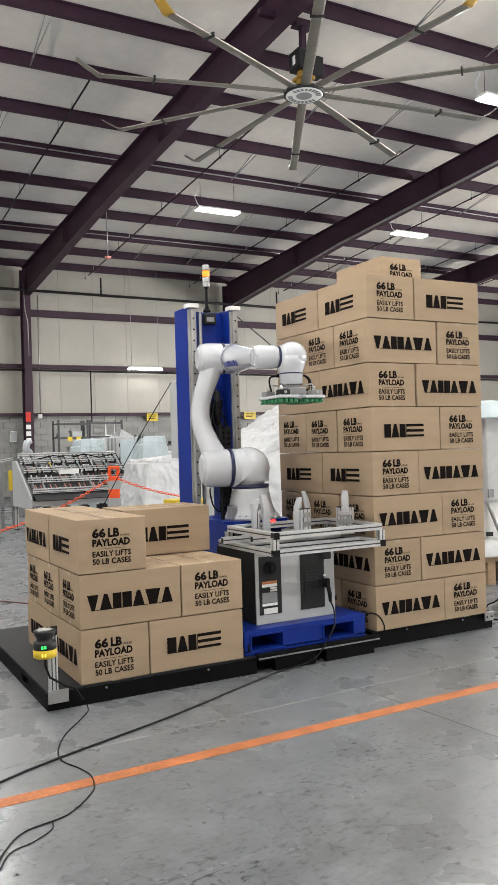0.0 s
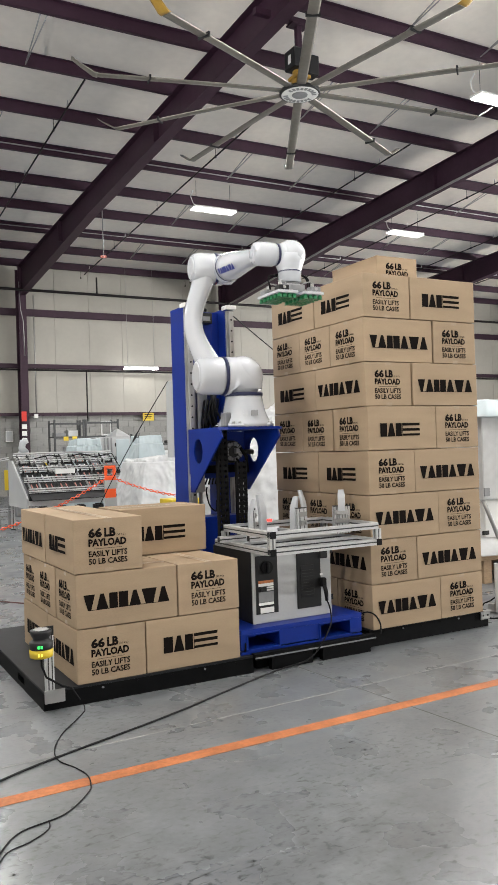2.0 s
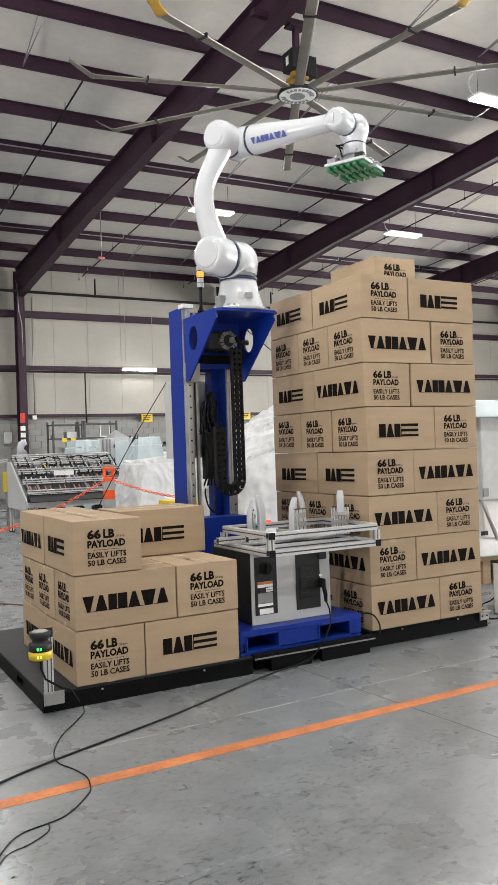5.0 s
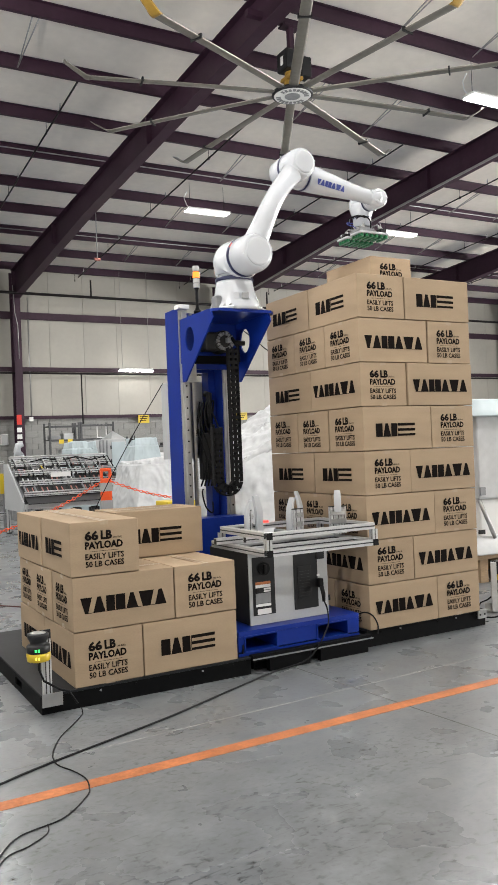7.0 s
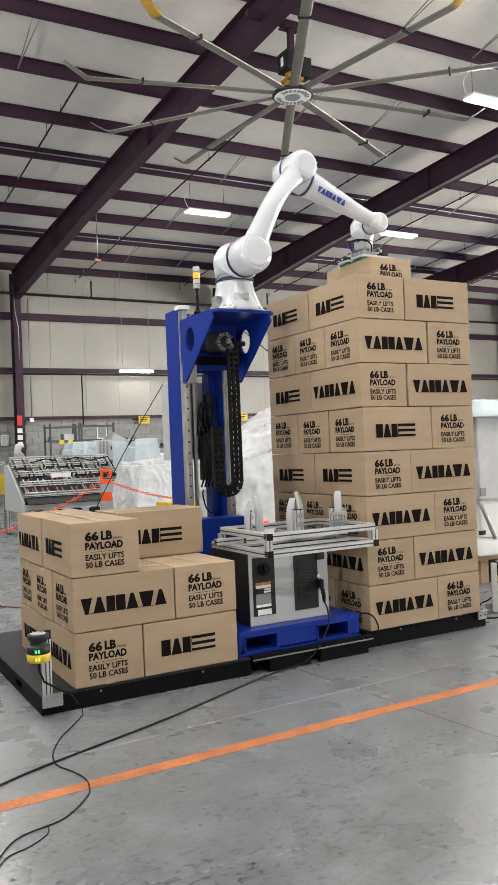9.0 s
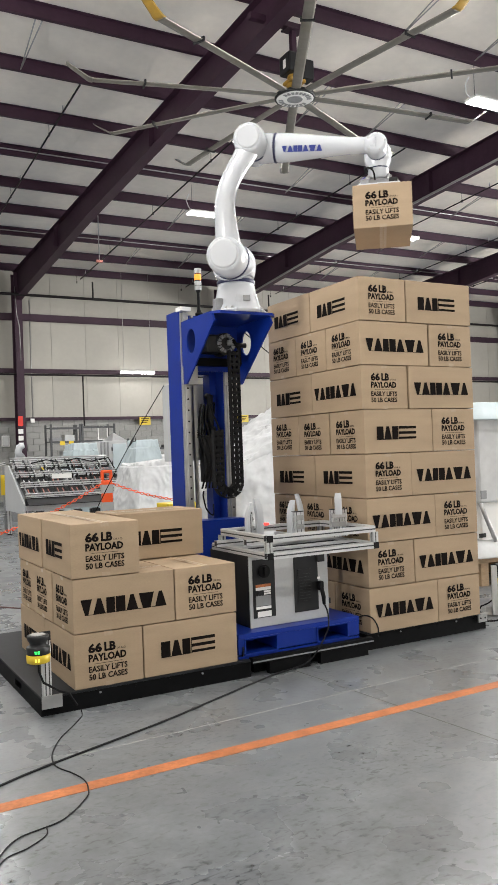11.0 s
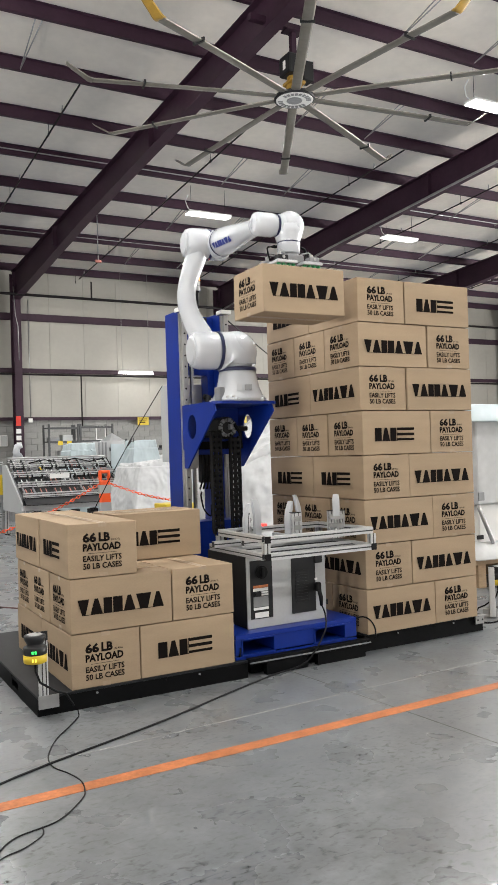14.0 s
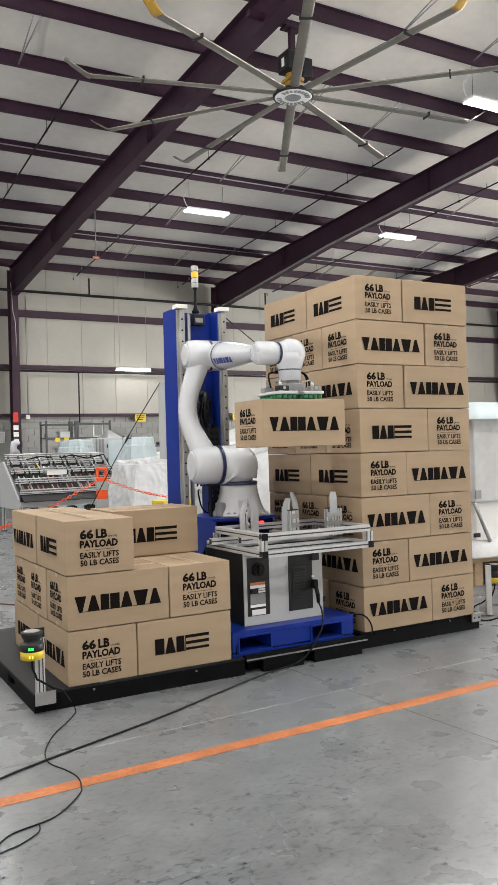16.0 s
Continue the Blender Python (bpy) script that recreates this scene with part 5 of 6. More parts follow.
for y in (8.43 + 3 * PURLIN - 0.07, 8.43 + 6 * PURLIN - 0.03):
    pipe_run("roof_conduit", [(X0, y, roof_z(y) + 0.11), (5.0, y, roof_z(y) + 0.11), (X1, y, roof_z(y) + 0.11)], 0.014, M["galv"], "thin galvanised conduit strapped under a purlin", "conduit", 6)
pipe_run("rafter_conduit", [(13.03, Y0, roof_z(Y0) - 0.66), (12.78, 0, roof_z(0) - 0.64), (12.47, 15, roof_z(15) - 0.70), (12.32, 22, roof_z(22) - 0.97)], 0.03, M["galv"], "galvanised conduit along the rafter's lower flange", "conduit")
pipe_run("sprinkler_main", [(X0, 21.6, 6.72), (12, 21.6, 6.66), (X1, 21.6, 6.6)], 0.045, M["pipe"], "black sprinkler main along the far wall", "pipe", 10)
for x in (7.35, 14.2):
    pipe_run("sprinkler_riser", [(x, 21.6, 6.7), (x, 21.6, 7.25)], 0.03, M["pipe"], "short black riser on the sprinkler main", "pipe")
pipe_run("wall_pipe", [(X0, 22.4, 4.2), (X1, 22.4, 4.17)], 0.03, M["pipe"], "black air pipe along the far wall", "pipe")
pipe_run("wall_drop", [(7.16, 22.4, 4.18), (7.16, 22.4, 2.45)], 0.025, M["pipe"], "black air drop on the far wall", "pipe")
for x, z1, z0 in ((5.45, 6.7, 2.72), (17.3, 6.0, 2.7)):
    pipe_run("wall_conduit", [(x, 22.55, z1), (x, 22.55, z0)], 0.02, M["galv"], "galvanised conduit down the far wall", "conduit")
root = thing("wall_box", pose(5.42, 22.55, 2.66), "small white junction box on the far wall", "junction box")
solid("case", (-0.07, -0.08, -0.07, 0.07, 0.02, 0.07), M["label"], root, bevel=0.01)
pipe_run("column_conduit", [(4.85, 21.98, 7.0), (4.89, 21.97, 6.1), (4.97, 21.97, 5.7), (4.98, 21.97, 4.6)], 0.014, M["galv"], "thin conduit on the steel column", "conduit")

# cord drop from the roof
root = thing("hanging_cord", pose(5.84, 16.4, 6.62), "thin cord hanging from the roof with a red end", "cord")
bm = bmesh.new()
tube_into(bm, [(0, 0, 0.05), (0, 0, roof_z(16.4) - 6.62 + 0.1)], 0.012, 6)
part("cord", bm, M["galv"], root)
bm = bmesh.new()
cyl_into(bm, (-0.085, 0, 0.03), (0.085, 0, 0.03), 0.04, 10, 0.01)
part("plug", bm, M["faded"], root, "faded pink plug")

# signs and panels on the far wall
for x, z, w, h, mat, label in ((9.42, 2.60, 0.42, 0.28, "yellow", "yellow warning sign on the block wall"), (13.4, 2.64, 0.5, 0.28, "yellow", "yellow warning sign on the block wall")):
    root = thing("wall_sign", pose(x, WALL_Y - 0.205, z), label, "sign", "wall signs")
    solid("board", (-w / 2, 0, -h / 2, w / 2, 0.012, h / 2), M[mat], root, bevel=0.003)
    for k, q in enumerate((0.07, 0.0, -0.06)):
        solid("text_bar", (-w * 0.36, -0.004, q, w * (0.36 - 0.08 * k), -0.0005, q + 0.025), M["ink"], root)
root = thing("fire_panel", pose(4.55, WALL_Y + 0.003, 2.0), "white electrical panel on the block wall", "electrical panel")
solid("case", (-0.12, -0.13, -0.18, 0.12, 0.0, 0.18), M["label"], root, bevel=0.01)
solid("door", (-0.10, -0.137, -0.16, 0.10, -0.1305, 0.16), M["grey"], root, bevel=0.004)
root = thing("column_sign", pose(4.93, 22.085, 2.36), "red and white marker strips on the steel column", "sign")
for z, mat in ((0.27, "red"), (0.02, "label"), (-0.2, "label"), (-0.42, "label")):
    solid("strip", (-0.08, 0, z - 0.16, 0.08, 0.012, z + (0.16 if mat == "red" else -0.01)), M[mat], root)

# ---- far machines and shelves ----
def conveyor_machine(m):
    root = thing("sorting_machine", m, "grey aluminium machine with tilted rows of trays", "machine")
    W, D = 1.92, 1.3
    for x in (0.0, W):
        bm = bmesh.new()
        v = [bm.verts.new((x, y, z)) for y, z in ((0, 0.45), (0, 0.62), (D * 0.8, 1.28), (D, 1.28), (D, 0.45))]
        f = bm.faces.new(v)
        ext = bmesh.ops.extrude_face_region(bm, geom=[f])
        bmesh.ops.translate(bm, verts=[q for q in ext["geom"] if isinstance(q, bmesh.types.BMVert)], vec=(0.03, 0, 0))
        bmesh.ops.recalc_face_normals(bm, faces=list(bm.faces))
        part("side_plate", bm, M["grey"], root)
    for x in (0.05, W - 0.05):
        for y in (0.05, D - 0.05):
            profile(root, (x, y, 0.0), (x, y, 0.5), 0.06, "leg")
            bm = bmesh.new()
            cyl_into(bm, (x, y, 0.0), (x, y, 0.02), 0.05, 12)
            part("foot", bm, M["dark"], root)
    for k, u in enumerate((0.0, 0.30, 0.58, 0.84, 1.0)):
        y, z = u * D * 0.8, 0.73 + u * 0.62
        profile(root, (0.03, y, z), (W, y, z), 0.055, "cross_profile")
        bm = bmesh.new()
        cyl_into(bm, (0.05, y + 0.05, z + 0.05), (W - 0.02, y + 0.05, z + 0.05), 0.016, 8)
        part("shaft", bm, M["galv"], root)
    rng = random.Random(4)
    for r in range(4):
        for c in range(7):
            x = 0.08 + c * 0.26
            y, z = 0.05 + r * 0.26, 0.70 + r * 0.16
            mm = pose(x, y, z, 31, 0, 0)
            bm = bmesh.new()
            box_into(bm, 0, 0.0, 0.0, 0.20, 0.26, 0.012, mm)
            box_into(bm, 0, 0.0, 0.0, 0.02, 0.26, 0.07, mm)
            box_into(bm, 0.18, 0.0, 0.0, 0.20, 0.26, 0.07, mm)
            part("tray", bm, M["dark"] if (r + c) % 4 else M["midgrey"], root)
            bm = bmesh.new()
            box_into(bm, 0.045, 0.03, 0.02, 0.06, 0.22, 0.055, mm)
            box_into(bm, 0.14, 0.03, 0.02, 0.15, 0.22, 0.05, mm)
            part("tray_rail", bm, M["faded"] if rng.random() < 0.45 else M["alu"], root)
    solid("front_beam", (0.03, -0.03, 0.50, W, 0.03, 0.585), M["alu"], root)
    solid("dark_beam", (0.03, -0.045, 0.586, W, 0.03, 0.715), M["deck"], root, "black front beam")
    solid("back_tray", (0.04, 0.06, 0.60, W - 0.01, D * 0.78, 0.612), M["dark"], root, m=pose(0, 0, 0.03, 28, 0, 0))
    for c in range(5):
        bm = bmesh.new()
        x = 0.2 + c * 0.33
        cyl_into(bm, (x, -0.05, 0.45), (x + 0.12, -0.05, 0.45), 0.035, 10)
        box_into(bm, x - 0.03, -0.07, 0.36, x + 0.15, 0.02, 0.47, bevel=0.01)
        part("motor", bm, M["dark"], root)
    solid("paper", (0.62, 0.40, 1.02, 0.98, 0.405, 1.10), M["label"], root, "white paper sheet", m=pose(0, 0, 0, 0, 0, 0))
    bm = bmesh.new()
    tube_into(bm, [(W * 0.2, D * 0.7, 1.3), (W * 0.35, D * 0.7, 1.36), (W * 0.5, D * 0.72, 1.3), (W * 0.65, D * 0.7, 1.37), (W * 0.8, D * 0.7, 1.3), (W * 0.95, D * 0.6, 1.36), (W, D * 0.5, 1.1)], 0.011, 8)
    part("cable_loom", bm, M["rubber"], root)
    return root


conveyor_machine(pose(1.99, 9.5, 0, 0, 0, 1))


def crumpled(name, dims, seed, mat, parent, amount=0.06, cuts=52, lean=0.0):
    """A sheet draped over a block: long folds and sharp creases, flared at the foot."""
    bm = bmesh.new()
    box_into(bm, *dims)
    bmesh.ops.subdivide_edges(bm, edges=list(bm.edges), cuts=cuts, use_grid_fill=True)
    x0, y0, z0, x1, y1, z1 = dims
    s = Vector((seed, seed * 0.7, 0))
    for q in bm.verts:
        u = (q.co.z - z0) / (z1 - z0)
        p = Vector((q.co.x * 1.5, q.co.y * 1.5, q.co.z * 1.25)) + s
        ridge = 1 - abs(noise.noise(p * 1.3)) * 3.2
        fine = 1 - abs(noise.noise(p * 7.5 - s)) * 3.0
        crease = 1 - abs(noise.noise(p * 3.7 + s)) * 2.5
        fold = noise.noise(p * 0.8) * amount * 1.2 + max(ridge, 0) * amount * 0.5 + max(crease, 0) * amount * 0.22 + max(fine, 0) * amount * 0.10
        c = Vector(((x0 + x1) / 2, (y0 + y1) / 2, q.co.z))
        out = q.co - c
        out.z = 0
        if out.length > 0.01:
            q.co += out.normalized() * (fold + (1 - u) * 0.10 - 0.12 * u * u)
        q.co.z += lean * (q.co.x - x1) * u
        if u > 0.9:
            q.co.z += (noise.noise(p * 0.9) * 1.6 + max(crease, 0) * 0.5) * amount - amount * 1.2
    for f in bm.faces:
        f.smooth = True
    return part(name, bm, mat, parent)


def wrapped(m, dims, seed, label, mat="wrap", amount=0.06, base=True, lean=0.0):
    root = thing("wrapped_machine", m, label, "wrapped machine", "machines under plastic sheets")
    crumpled("plastic_sheet", dims, seed, M[mat], root, amount, lean=lean)
    if base:
        x0, y0, z0, x1, y1, z1 = dims
        for x in (x0 + 0.1, (x0 + x1) / 2, x1 - 0.1):
            solid("skid", (x - 0.05, y0 + 0.05, 0, x + 0.05, y1 - 0.05, max(z0, 0.02) + 0.05), M["pallet"], root)
    return root


wrapped(pose(3.95, 8.6, 0), (-0.38, -0.5, 0.12, 0.75, 0.8, 1.33), 3.0, "machine wrapped in milky plastic sheet on wooden skids", amount=0.065)
wrapped(pose(4.15, 9.9, 0), (-0.08, -0.3, 0.12, 0.48, 0.4, 1.70), 7.0, "cabinet wrapped in pale plastic sheet on wooden skids", "bluewrap", 0.03)
wrapped(pose(4.15, 13.1, 0), (-0.32, -0.3, 0.12, 0.35, 0.5, 1.72), 11.0, "cabinet wrapped in pale plastic sheet on wooden skids", "bluewrap", 0.04)
wrapped(pose(5.4, 11.6, 0), (-0.2, -0.4, 0.12, 1.2, 0.6, 1.42), 13.0, "low machine wrapped in milky plastic sheet on wooden skids", amount=0.09)
wrapped(pose(4.55, 5.6, 0), (-0.75, -0.6, 0.1, 0.9, 0.9, 2.2), 17.0, "large machine draped with milky plastic sheet on wooden skids", amount=0.09, lean=0.5)
wrapped(pose(7.2, 9.0, 0), (-0.9, -0.6, 0.1, 1.2, 0.9, 1.75), 23.0, "large machine draped with milky plastic sheet on wooden skids", amount=0.12)

# pale cabinet with a folded hood
root = thing("machine_cabinet", pose(4.82, 13.2, 0), "pale grey machine cabinet with doors under a plastic hood", "cabinet")
solid("body", (-0.42, -0.3, 0.0, 0.32, 0.5, 1.72), M["grey"], root, bevel=0.01)
solid("door", (-0.02, -0.317, 0.25, 0.30, -0.302, 1.66), M["bluewrap"], root, bevel=0.006)
for x in (-0.30, -0.22, -0.14):
    solid("profile_strip", (x, -0.32, 0.1, x + 0.03, -0.3015, 1.7), M["midgrey"], root)
for z in (0.9, 1.2, 1.5):
    solid("hinge", (-0.05, -0.33, z, -0.025, -0.318, z + 0.08), M["dark"], root)
bm = bmesh.new()
for a, b, c in (((-0.02, -0.3, 1.722), (0.34, -0.3, 1.722), (0.16, 0.1, 1.92)), ((0.34, -0.3, 1.722), (0.34, 0.5, 1.722), (0.16, 0.1, 1.92)), ((0.34, 0.5, 1.722), (-0.02, 0.5, 1.722), (0.16, 0.1, 1.92)), ((-0.02, 0.5, 1.722), (-0.02, -0.3, 1.722), (0.16, 0.1, 1.92))):
    bm.faces.new([bm.verts.new(p) for p in (a, b, c)])
bmesh.ops.solidify(bm, geom=list(bm.faces), thickness=0.006)
part("plastic_hood", bm, M["wrap"], root)


def shelf_rack(m, w, d, h, levels, seed, label, bare=9.0):
    root = thing("shelf_rack", m, label, "shelving", "shelves along the wall")
    for x in (0, w):
        for y in (0, d):
            solid("upright", (x - 0.025, y - 0.025, 0, x + 0.025, y + 0.025, h), M["groove"], root)
    for z in levels:
        bm = bmesh.new()
        box_into(bm, -0.02, -0.02, z - 0.06, w + 0.02, 0.0, z)
        box_into(bm, -0.02, 0.001, z - 0.03, w + 0.02, d + 0.02, z)
        part("shelf", bm, M["groove"], root)
        for k in range(2 if z < min(bare, 2.0) and bare > 1.8 else 0):
            x = 0.25 + (w - 0.6) * k
            solid("shelf_tag", (x, -0.026, z - 0.12, x + 0.14, -0.0205, z + 0.0), M["yellow"], root, "yellow shelf tag")
    rng = random.Random(seed)
    for z in levels:
        x = 0.05
        while x < w - 0.3 and z < bare:
            bw, bh = rng.uniform(0.10, 0.3), rng.uniform(0.06, 0.24)
            mat = rng.choice(("card", "dark", "midgrey", "grey", "dark", "dark", "card", "midgrey"))
            it = thing("storage_bin", m @ pose(x, 0.08, z), "small parts bin stored on a metal shelf", "bin", "bins on the wall shelves")
            bm = bmesh.new()
            dd = min(d - 0.15, 0.4)
            box_into(bm, 0, 0, 0.001, bw, dd, bh, bevel=0.012)
            part("body", bm, M[mat], it)
            solid("lid", (-0.004, -0.004, bh + 0.0005, bw + 0.004, dd + 0.004, bh + 0.02), M[mat], it)
            x += bw + rng.uniform(0.02, 0.22)


shelf_rack(pose(4.97, 18.6, 0), 0.86, 0.6, 2.36, (0.35, 0.85, 1.34, 1.87, 2.27), 5, "tall dark metal shelving with small parts and a bare top", 2.0)
shelf_rack(pose(5.90, 18.6, 0), 0.98, 0.6, 2.36, (0.35, 0.95, 1.42, 1.88, 2.29), 6, "tall dark metal shelving with a bare top shelf", 1.7)
shelf_rack(pose(4.0, 17.2, 0), 1.15, 0.5, 1.25, (0.35, 0.8, 1.2), 8, "low grey metal shelving with small parts")
shelf_rack(pose(7.3, 18.6, 0), 2.2, 0.6, 1.9, (0.35, 1.0, 1.6), 9, "tall grey metal shelving filled with parts")
shelf_rack(pose(11.2, 18.6, 0), 3.2, 0.6, 2.2, (0.5, 1.2, 1.9), 12, "tall grey metal shelving filled with parts")
root = thing("white_frame", pose(6.40, 18.70, 1.882), "white rectangular frame leaning on the shelving", "frame")
bm = bmesh.new()
for a in ((0, 0, 0, 0.03, 0.02, 0.42), (0.28, 0, 0, 0.31, 0.02, 0.42), (0.03, 0, 0, 0.28, 0.02, 0.03), (0.03, 0, 0.39, 0.28, 0.02, 0.42)):
    box_into(bm, *a)
part("frame", bm, M["label"], root)

# small white robot on a stand by the column
root = thing("small_robot", pose(2.98, 14.0, 0), "small white robot arm on a grey pedestal", "robot")
bm = bmesh.new()
box_into(bm, -0.2, -0.2, 0, 0.2, 0.2, 1.09, bevel=0.01)
part("pedestal", bm, M["midgrey"], root)
bm = bmesh.new()
tube_into(bm, [(0, 0, 1.09), (0, 0, 1.24), (0.02, 0, 1.39)], [0.12, 0.10, 0.09], 16)
ball_into(bm, (0.02, 0, 1.42), 0.12, 16)
part("base", bm, M["whitecap"], root)
bm = bmesh.new()
tube_into(bm, [(0.03, -0.05, 1.42), (-0.03, -0.05, 1.54), (0.0, -0.05, 1.66), (0.1, -0.05, 1.70)], [0.09, 0.08, 0.08, 0.06], 16)
part("arm", bm, M["whitecap"], root)
# cart with yellow frame at the far end
root = thing("yellow_cart", pose(1.85, 11.2, 0), "grey cart frame with a yellow guard", "cart")
for x in (0, 0.2):
    solid("upright", (x - 0.03, -0.03, 0.0, x + 0.03, 0.03, 1.25), M["midgrey"], root, bevel=0.004)
solid("guard", (0.12, -0.045, 0.72, 0.19, -0.031, 1.10), M["yellow"], root, "yellow guard")
profile(root, (-0.5, 0, 0.35), (0.25, 0, 0.35), 0.06)
profile(root, (-0.5, 0, 1.2), (0.22, 0, 1.32), 0.05)
solid("panel", (-0.45, 0.04, 0.4, -0.02, 0.06, 1.1), M["midgrey"], root)

# ---- orange barrier post and plastic chain ----
POST = Vector((2.45, 6.5, 0))
root = thing("barrier_post", Matrix.Translation(POST), "orange plastic barrier post with reflective bands", "barrier post")
bm = bmesh.new()
tube_into(bm, [(0, 0, 0), (0, 0, 0.05), (0, 0, 0.07)], [0.2, 0.2, 0.09], 8)
part("rubber_base", bm, M["rubber"], root)
bm = bmesh.new()
box_into(bm, -0.08, -0.03, 0.06, 0.08, 0.03, 1.05, bevel=0.02)
part("panel", bm, M["cone"], root)
for z in (0.865, 0.62):
    solid("reflective_band", (-0.082, -0.033, z, 0.082, 0.033, z + 0.12), M["reflective"], root)
bm = bmesh.new()
for x in (-0.08, 0.045):
    box_into(bm, x, -0.028, 1.0505, x + 0.035, 0.028, 1.15, bevel=0.006)
box_into(bm, -0.08, -0.03, 1.145, 0.08, 0.03, 1.19, bevel=0.012)
part("handle", bm, M["cone"], root)
ring_bm = bmesh.new()
segs = []
for k in range(14):
    a = math.tau * k / 14
    segs.append((0.030 * math.cos(a) * (1.0), 0.016 * math.sin(a), 0))
rows = []
for k in range(14):
    p, q = Vector(segs[k]), Vector(segs[(k + 1) % 14])
    d = (q - Vector(segs[k - 1])).normalized()
    u = Vector((0, 0, 1))
    v = d.cross(u)
    rows.append([ring_bm.verts.new(p + (u * math.cos(w) + v * math.sin(w)) * 0.006) for w in (0, math.tau / 5, 2 * math.tau / 5, 3 * math.tau / 5, 4 * math.tau / 5)])
for k in range(14):
    a, b = rows[k], rows[(k + 1) % 14]
    for j in range(5):
        ring_bm.faces.new((a[j], a[(j + 1) % 5], b[(j + 1) % 5], b[j])).smooth = True
bmesh.ops.recalc_face_normals(ring_bm, faces=list(ring_bm.faces))
CHAIN_LINK = mesh_of("link", ring_bm, M["cone"])


def chain_run(a, b, sag, label="orange plastic chain slung between barrier posts"):
    root = thing("plastic_chain", Matrix(), label, "chain", "orange plastic chains")
    a, b = Vector(a), Vector(b)
    n = max(8, int((b - a).length / 0.047))

    def at(u):
        return a.lerp(b, u) - Vector((0, 0, sag * 4 * u * (1 - u)))
    for k in range(n):
        p, q = at(k / n), at((k + 1) / n)
        share("link", CHAIN_LINK, root, Matrix.Translation((p + q) / 2) @ (q - p).to_track_quat("X", "Z").to_matrix().to_4x4() @ Matrix.Rotation(radians(90 * (k % 2) + 20), 4, "X"))


chain_run(POST + Vector((-0.08, 0, 1.0)), (0.2, 5.9, 0.35), 0.12)
chain_run(POST + Vector((0.08, 0, 1.0)), (5.6, 6.6, 0.95), 0.32)
root = thing("yellow_tote", pose(2.80, 5.0, 0), "yellow plastic tote on a dark stand", "tote")
solid("stand", (-0.15, -0.15, 0, 0.30, 0.25, 0.65), M["dark"], root, bevel=0.01)
solid("tub", (-0.13, -0.14, 0.651, 0.28, 0.24, 0.765), M["yellow"], root, bevel=0.012)
solid("latch", (0.02, -0.15, 0.70, 0.14, -0.141, 0.75), M["dark"], root)

# ---- wrapped machine on timber beside the tall stack ----
root = thing("wrapped_machine", pose(4.40, 1.35, 0), "white machine under clear plastic on a timber pallet", "wrapped machine", "machines under plastic sheets")
solid("upper_block", (0.02, 0.0, 0.80, 1.4, 1.2, 1.68), M["wrap"], root, bevel=0.02)
crumpled("top_sheet", (-0.02, -0.04, 1.60, 1.45, 1.25, 1.80), 31.0, M["bluewrap"], root, 0.02, 14)
bm = bmesh.new()
box_into(bm, 0.08, 0.06, 0.30, 1.3, 1.1, 0.80, bevel=0.02)
part("lower_block", bm, M["label"], root)
crumpled("foot_sheet", (0.0, -0.02, 0.28, 1.4, 1.2, 0.46), 37.0, M["wrap"], root, 0.03, 14)
bm = bmesh.new()
tube_into(bm, [(0.02, 0.0, 0.80), (0.20, -0.01, 0.42)], 0.02, 8)
part("strut", bm, M["galv"], root)
solid("label_plate", (0.03, -0.012, 0.84, 0.10, -0.001, 0.92), M["midgrey"], root)
solid("label_plate", (0.05, 0.045, 0.46, 0.13, 0.059, 0.50), M["dark"], root)
for y in (0.0, 0.5, 1.0):
    solid("deck_board", (-0.05, y, 0.22, 1.5, y + 0.14, 0.27), M["pallet"], root)
for x in (0.0, 0.7, 1.35):
    solid("bearer", (x, 0.0, 0.0, x + 0.1, 1.14, 0.219), M["pallet"], root)

# ---- floor cables ----
def floor_cable(name, pts, r, label, mat="rubber"):
    sm = smooth_line([(*p, r + 0.001) if len(p) == 2 else p for p in pts])
    root = thing(name, Matrix(), label, "cable", "cables on the floor")
    bm = bmesh.new()
    tube_into(bm, sm, r, 10)
    part("sheath", bm, M[mat], root)


floor_cable("power_cable", [(1.707, 0.058, 0.36), (1.70, 0.01, 0.30), (1.66, -0.03, 0.20), (1.50, -0.05, 0.04), (1.23, -0.075), (0.85, -0.24), (0.33, -0.475), (-0.326, -0.72), (-0.598, -0.845), (-1.1, -1.12), (-2.2, -1.5)], 0.005, "black power cable from the cabinet across the floor")
floor_cable("scanner_cable", [(0.005, -0.11, 0.03), (0.005, -0.125), (-0.02, -0.17), (-0.09, -0.27), (-0.20, -0.42), (-0.286, -0.60), (-0.308, -0.748), (-0.268, -0.87), (-0.248, -0.972), (-0.262, -1.07), (-0.30, -1.155), (-0.436, -1.293), (-0.608, -1.345), (-0.70, -1.45), (-0.77, -1.60), (-0.9, -1.95)], 0.0030, "thin black cable winding across the concrete floor")
floor_cable("scanner_cable", [(-0.50, -1.31), (-0.52, -1.38), (-0.60, -1.44), (-0.70, -1.49), (-0.80, -1.70), (-0.95, -1.95)], 0.0026, "thin black cable winding across the concrete floor")
floor_cable("guy_cable", [(1.27, 1.58, 1.93), (1.01, 1.66, 1.49), (0.73, 1.70, 0.99), (0.26, 1.72, 0.12)], 0.0035, "black cable strung from the enclosure down to the platform")
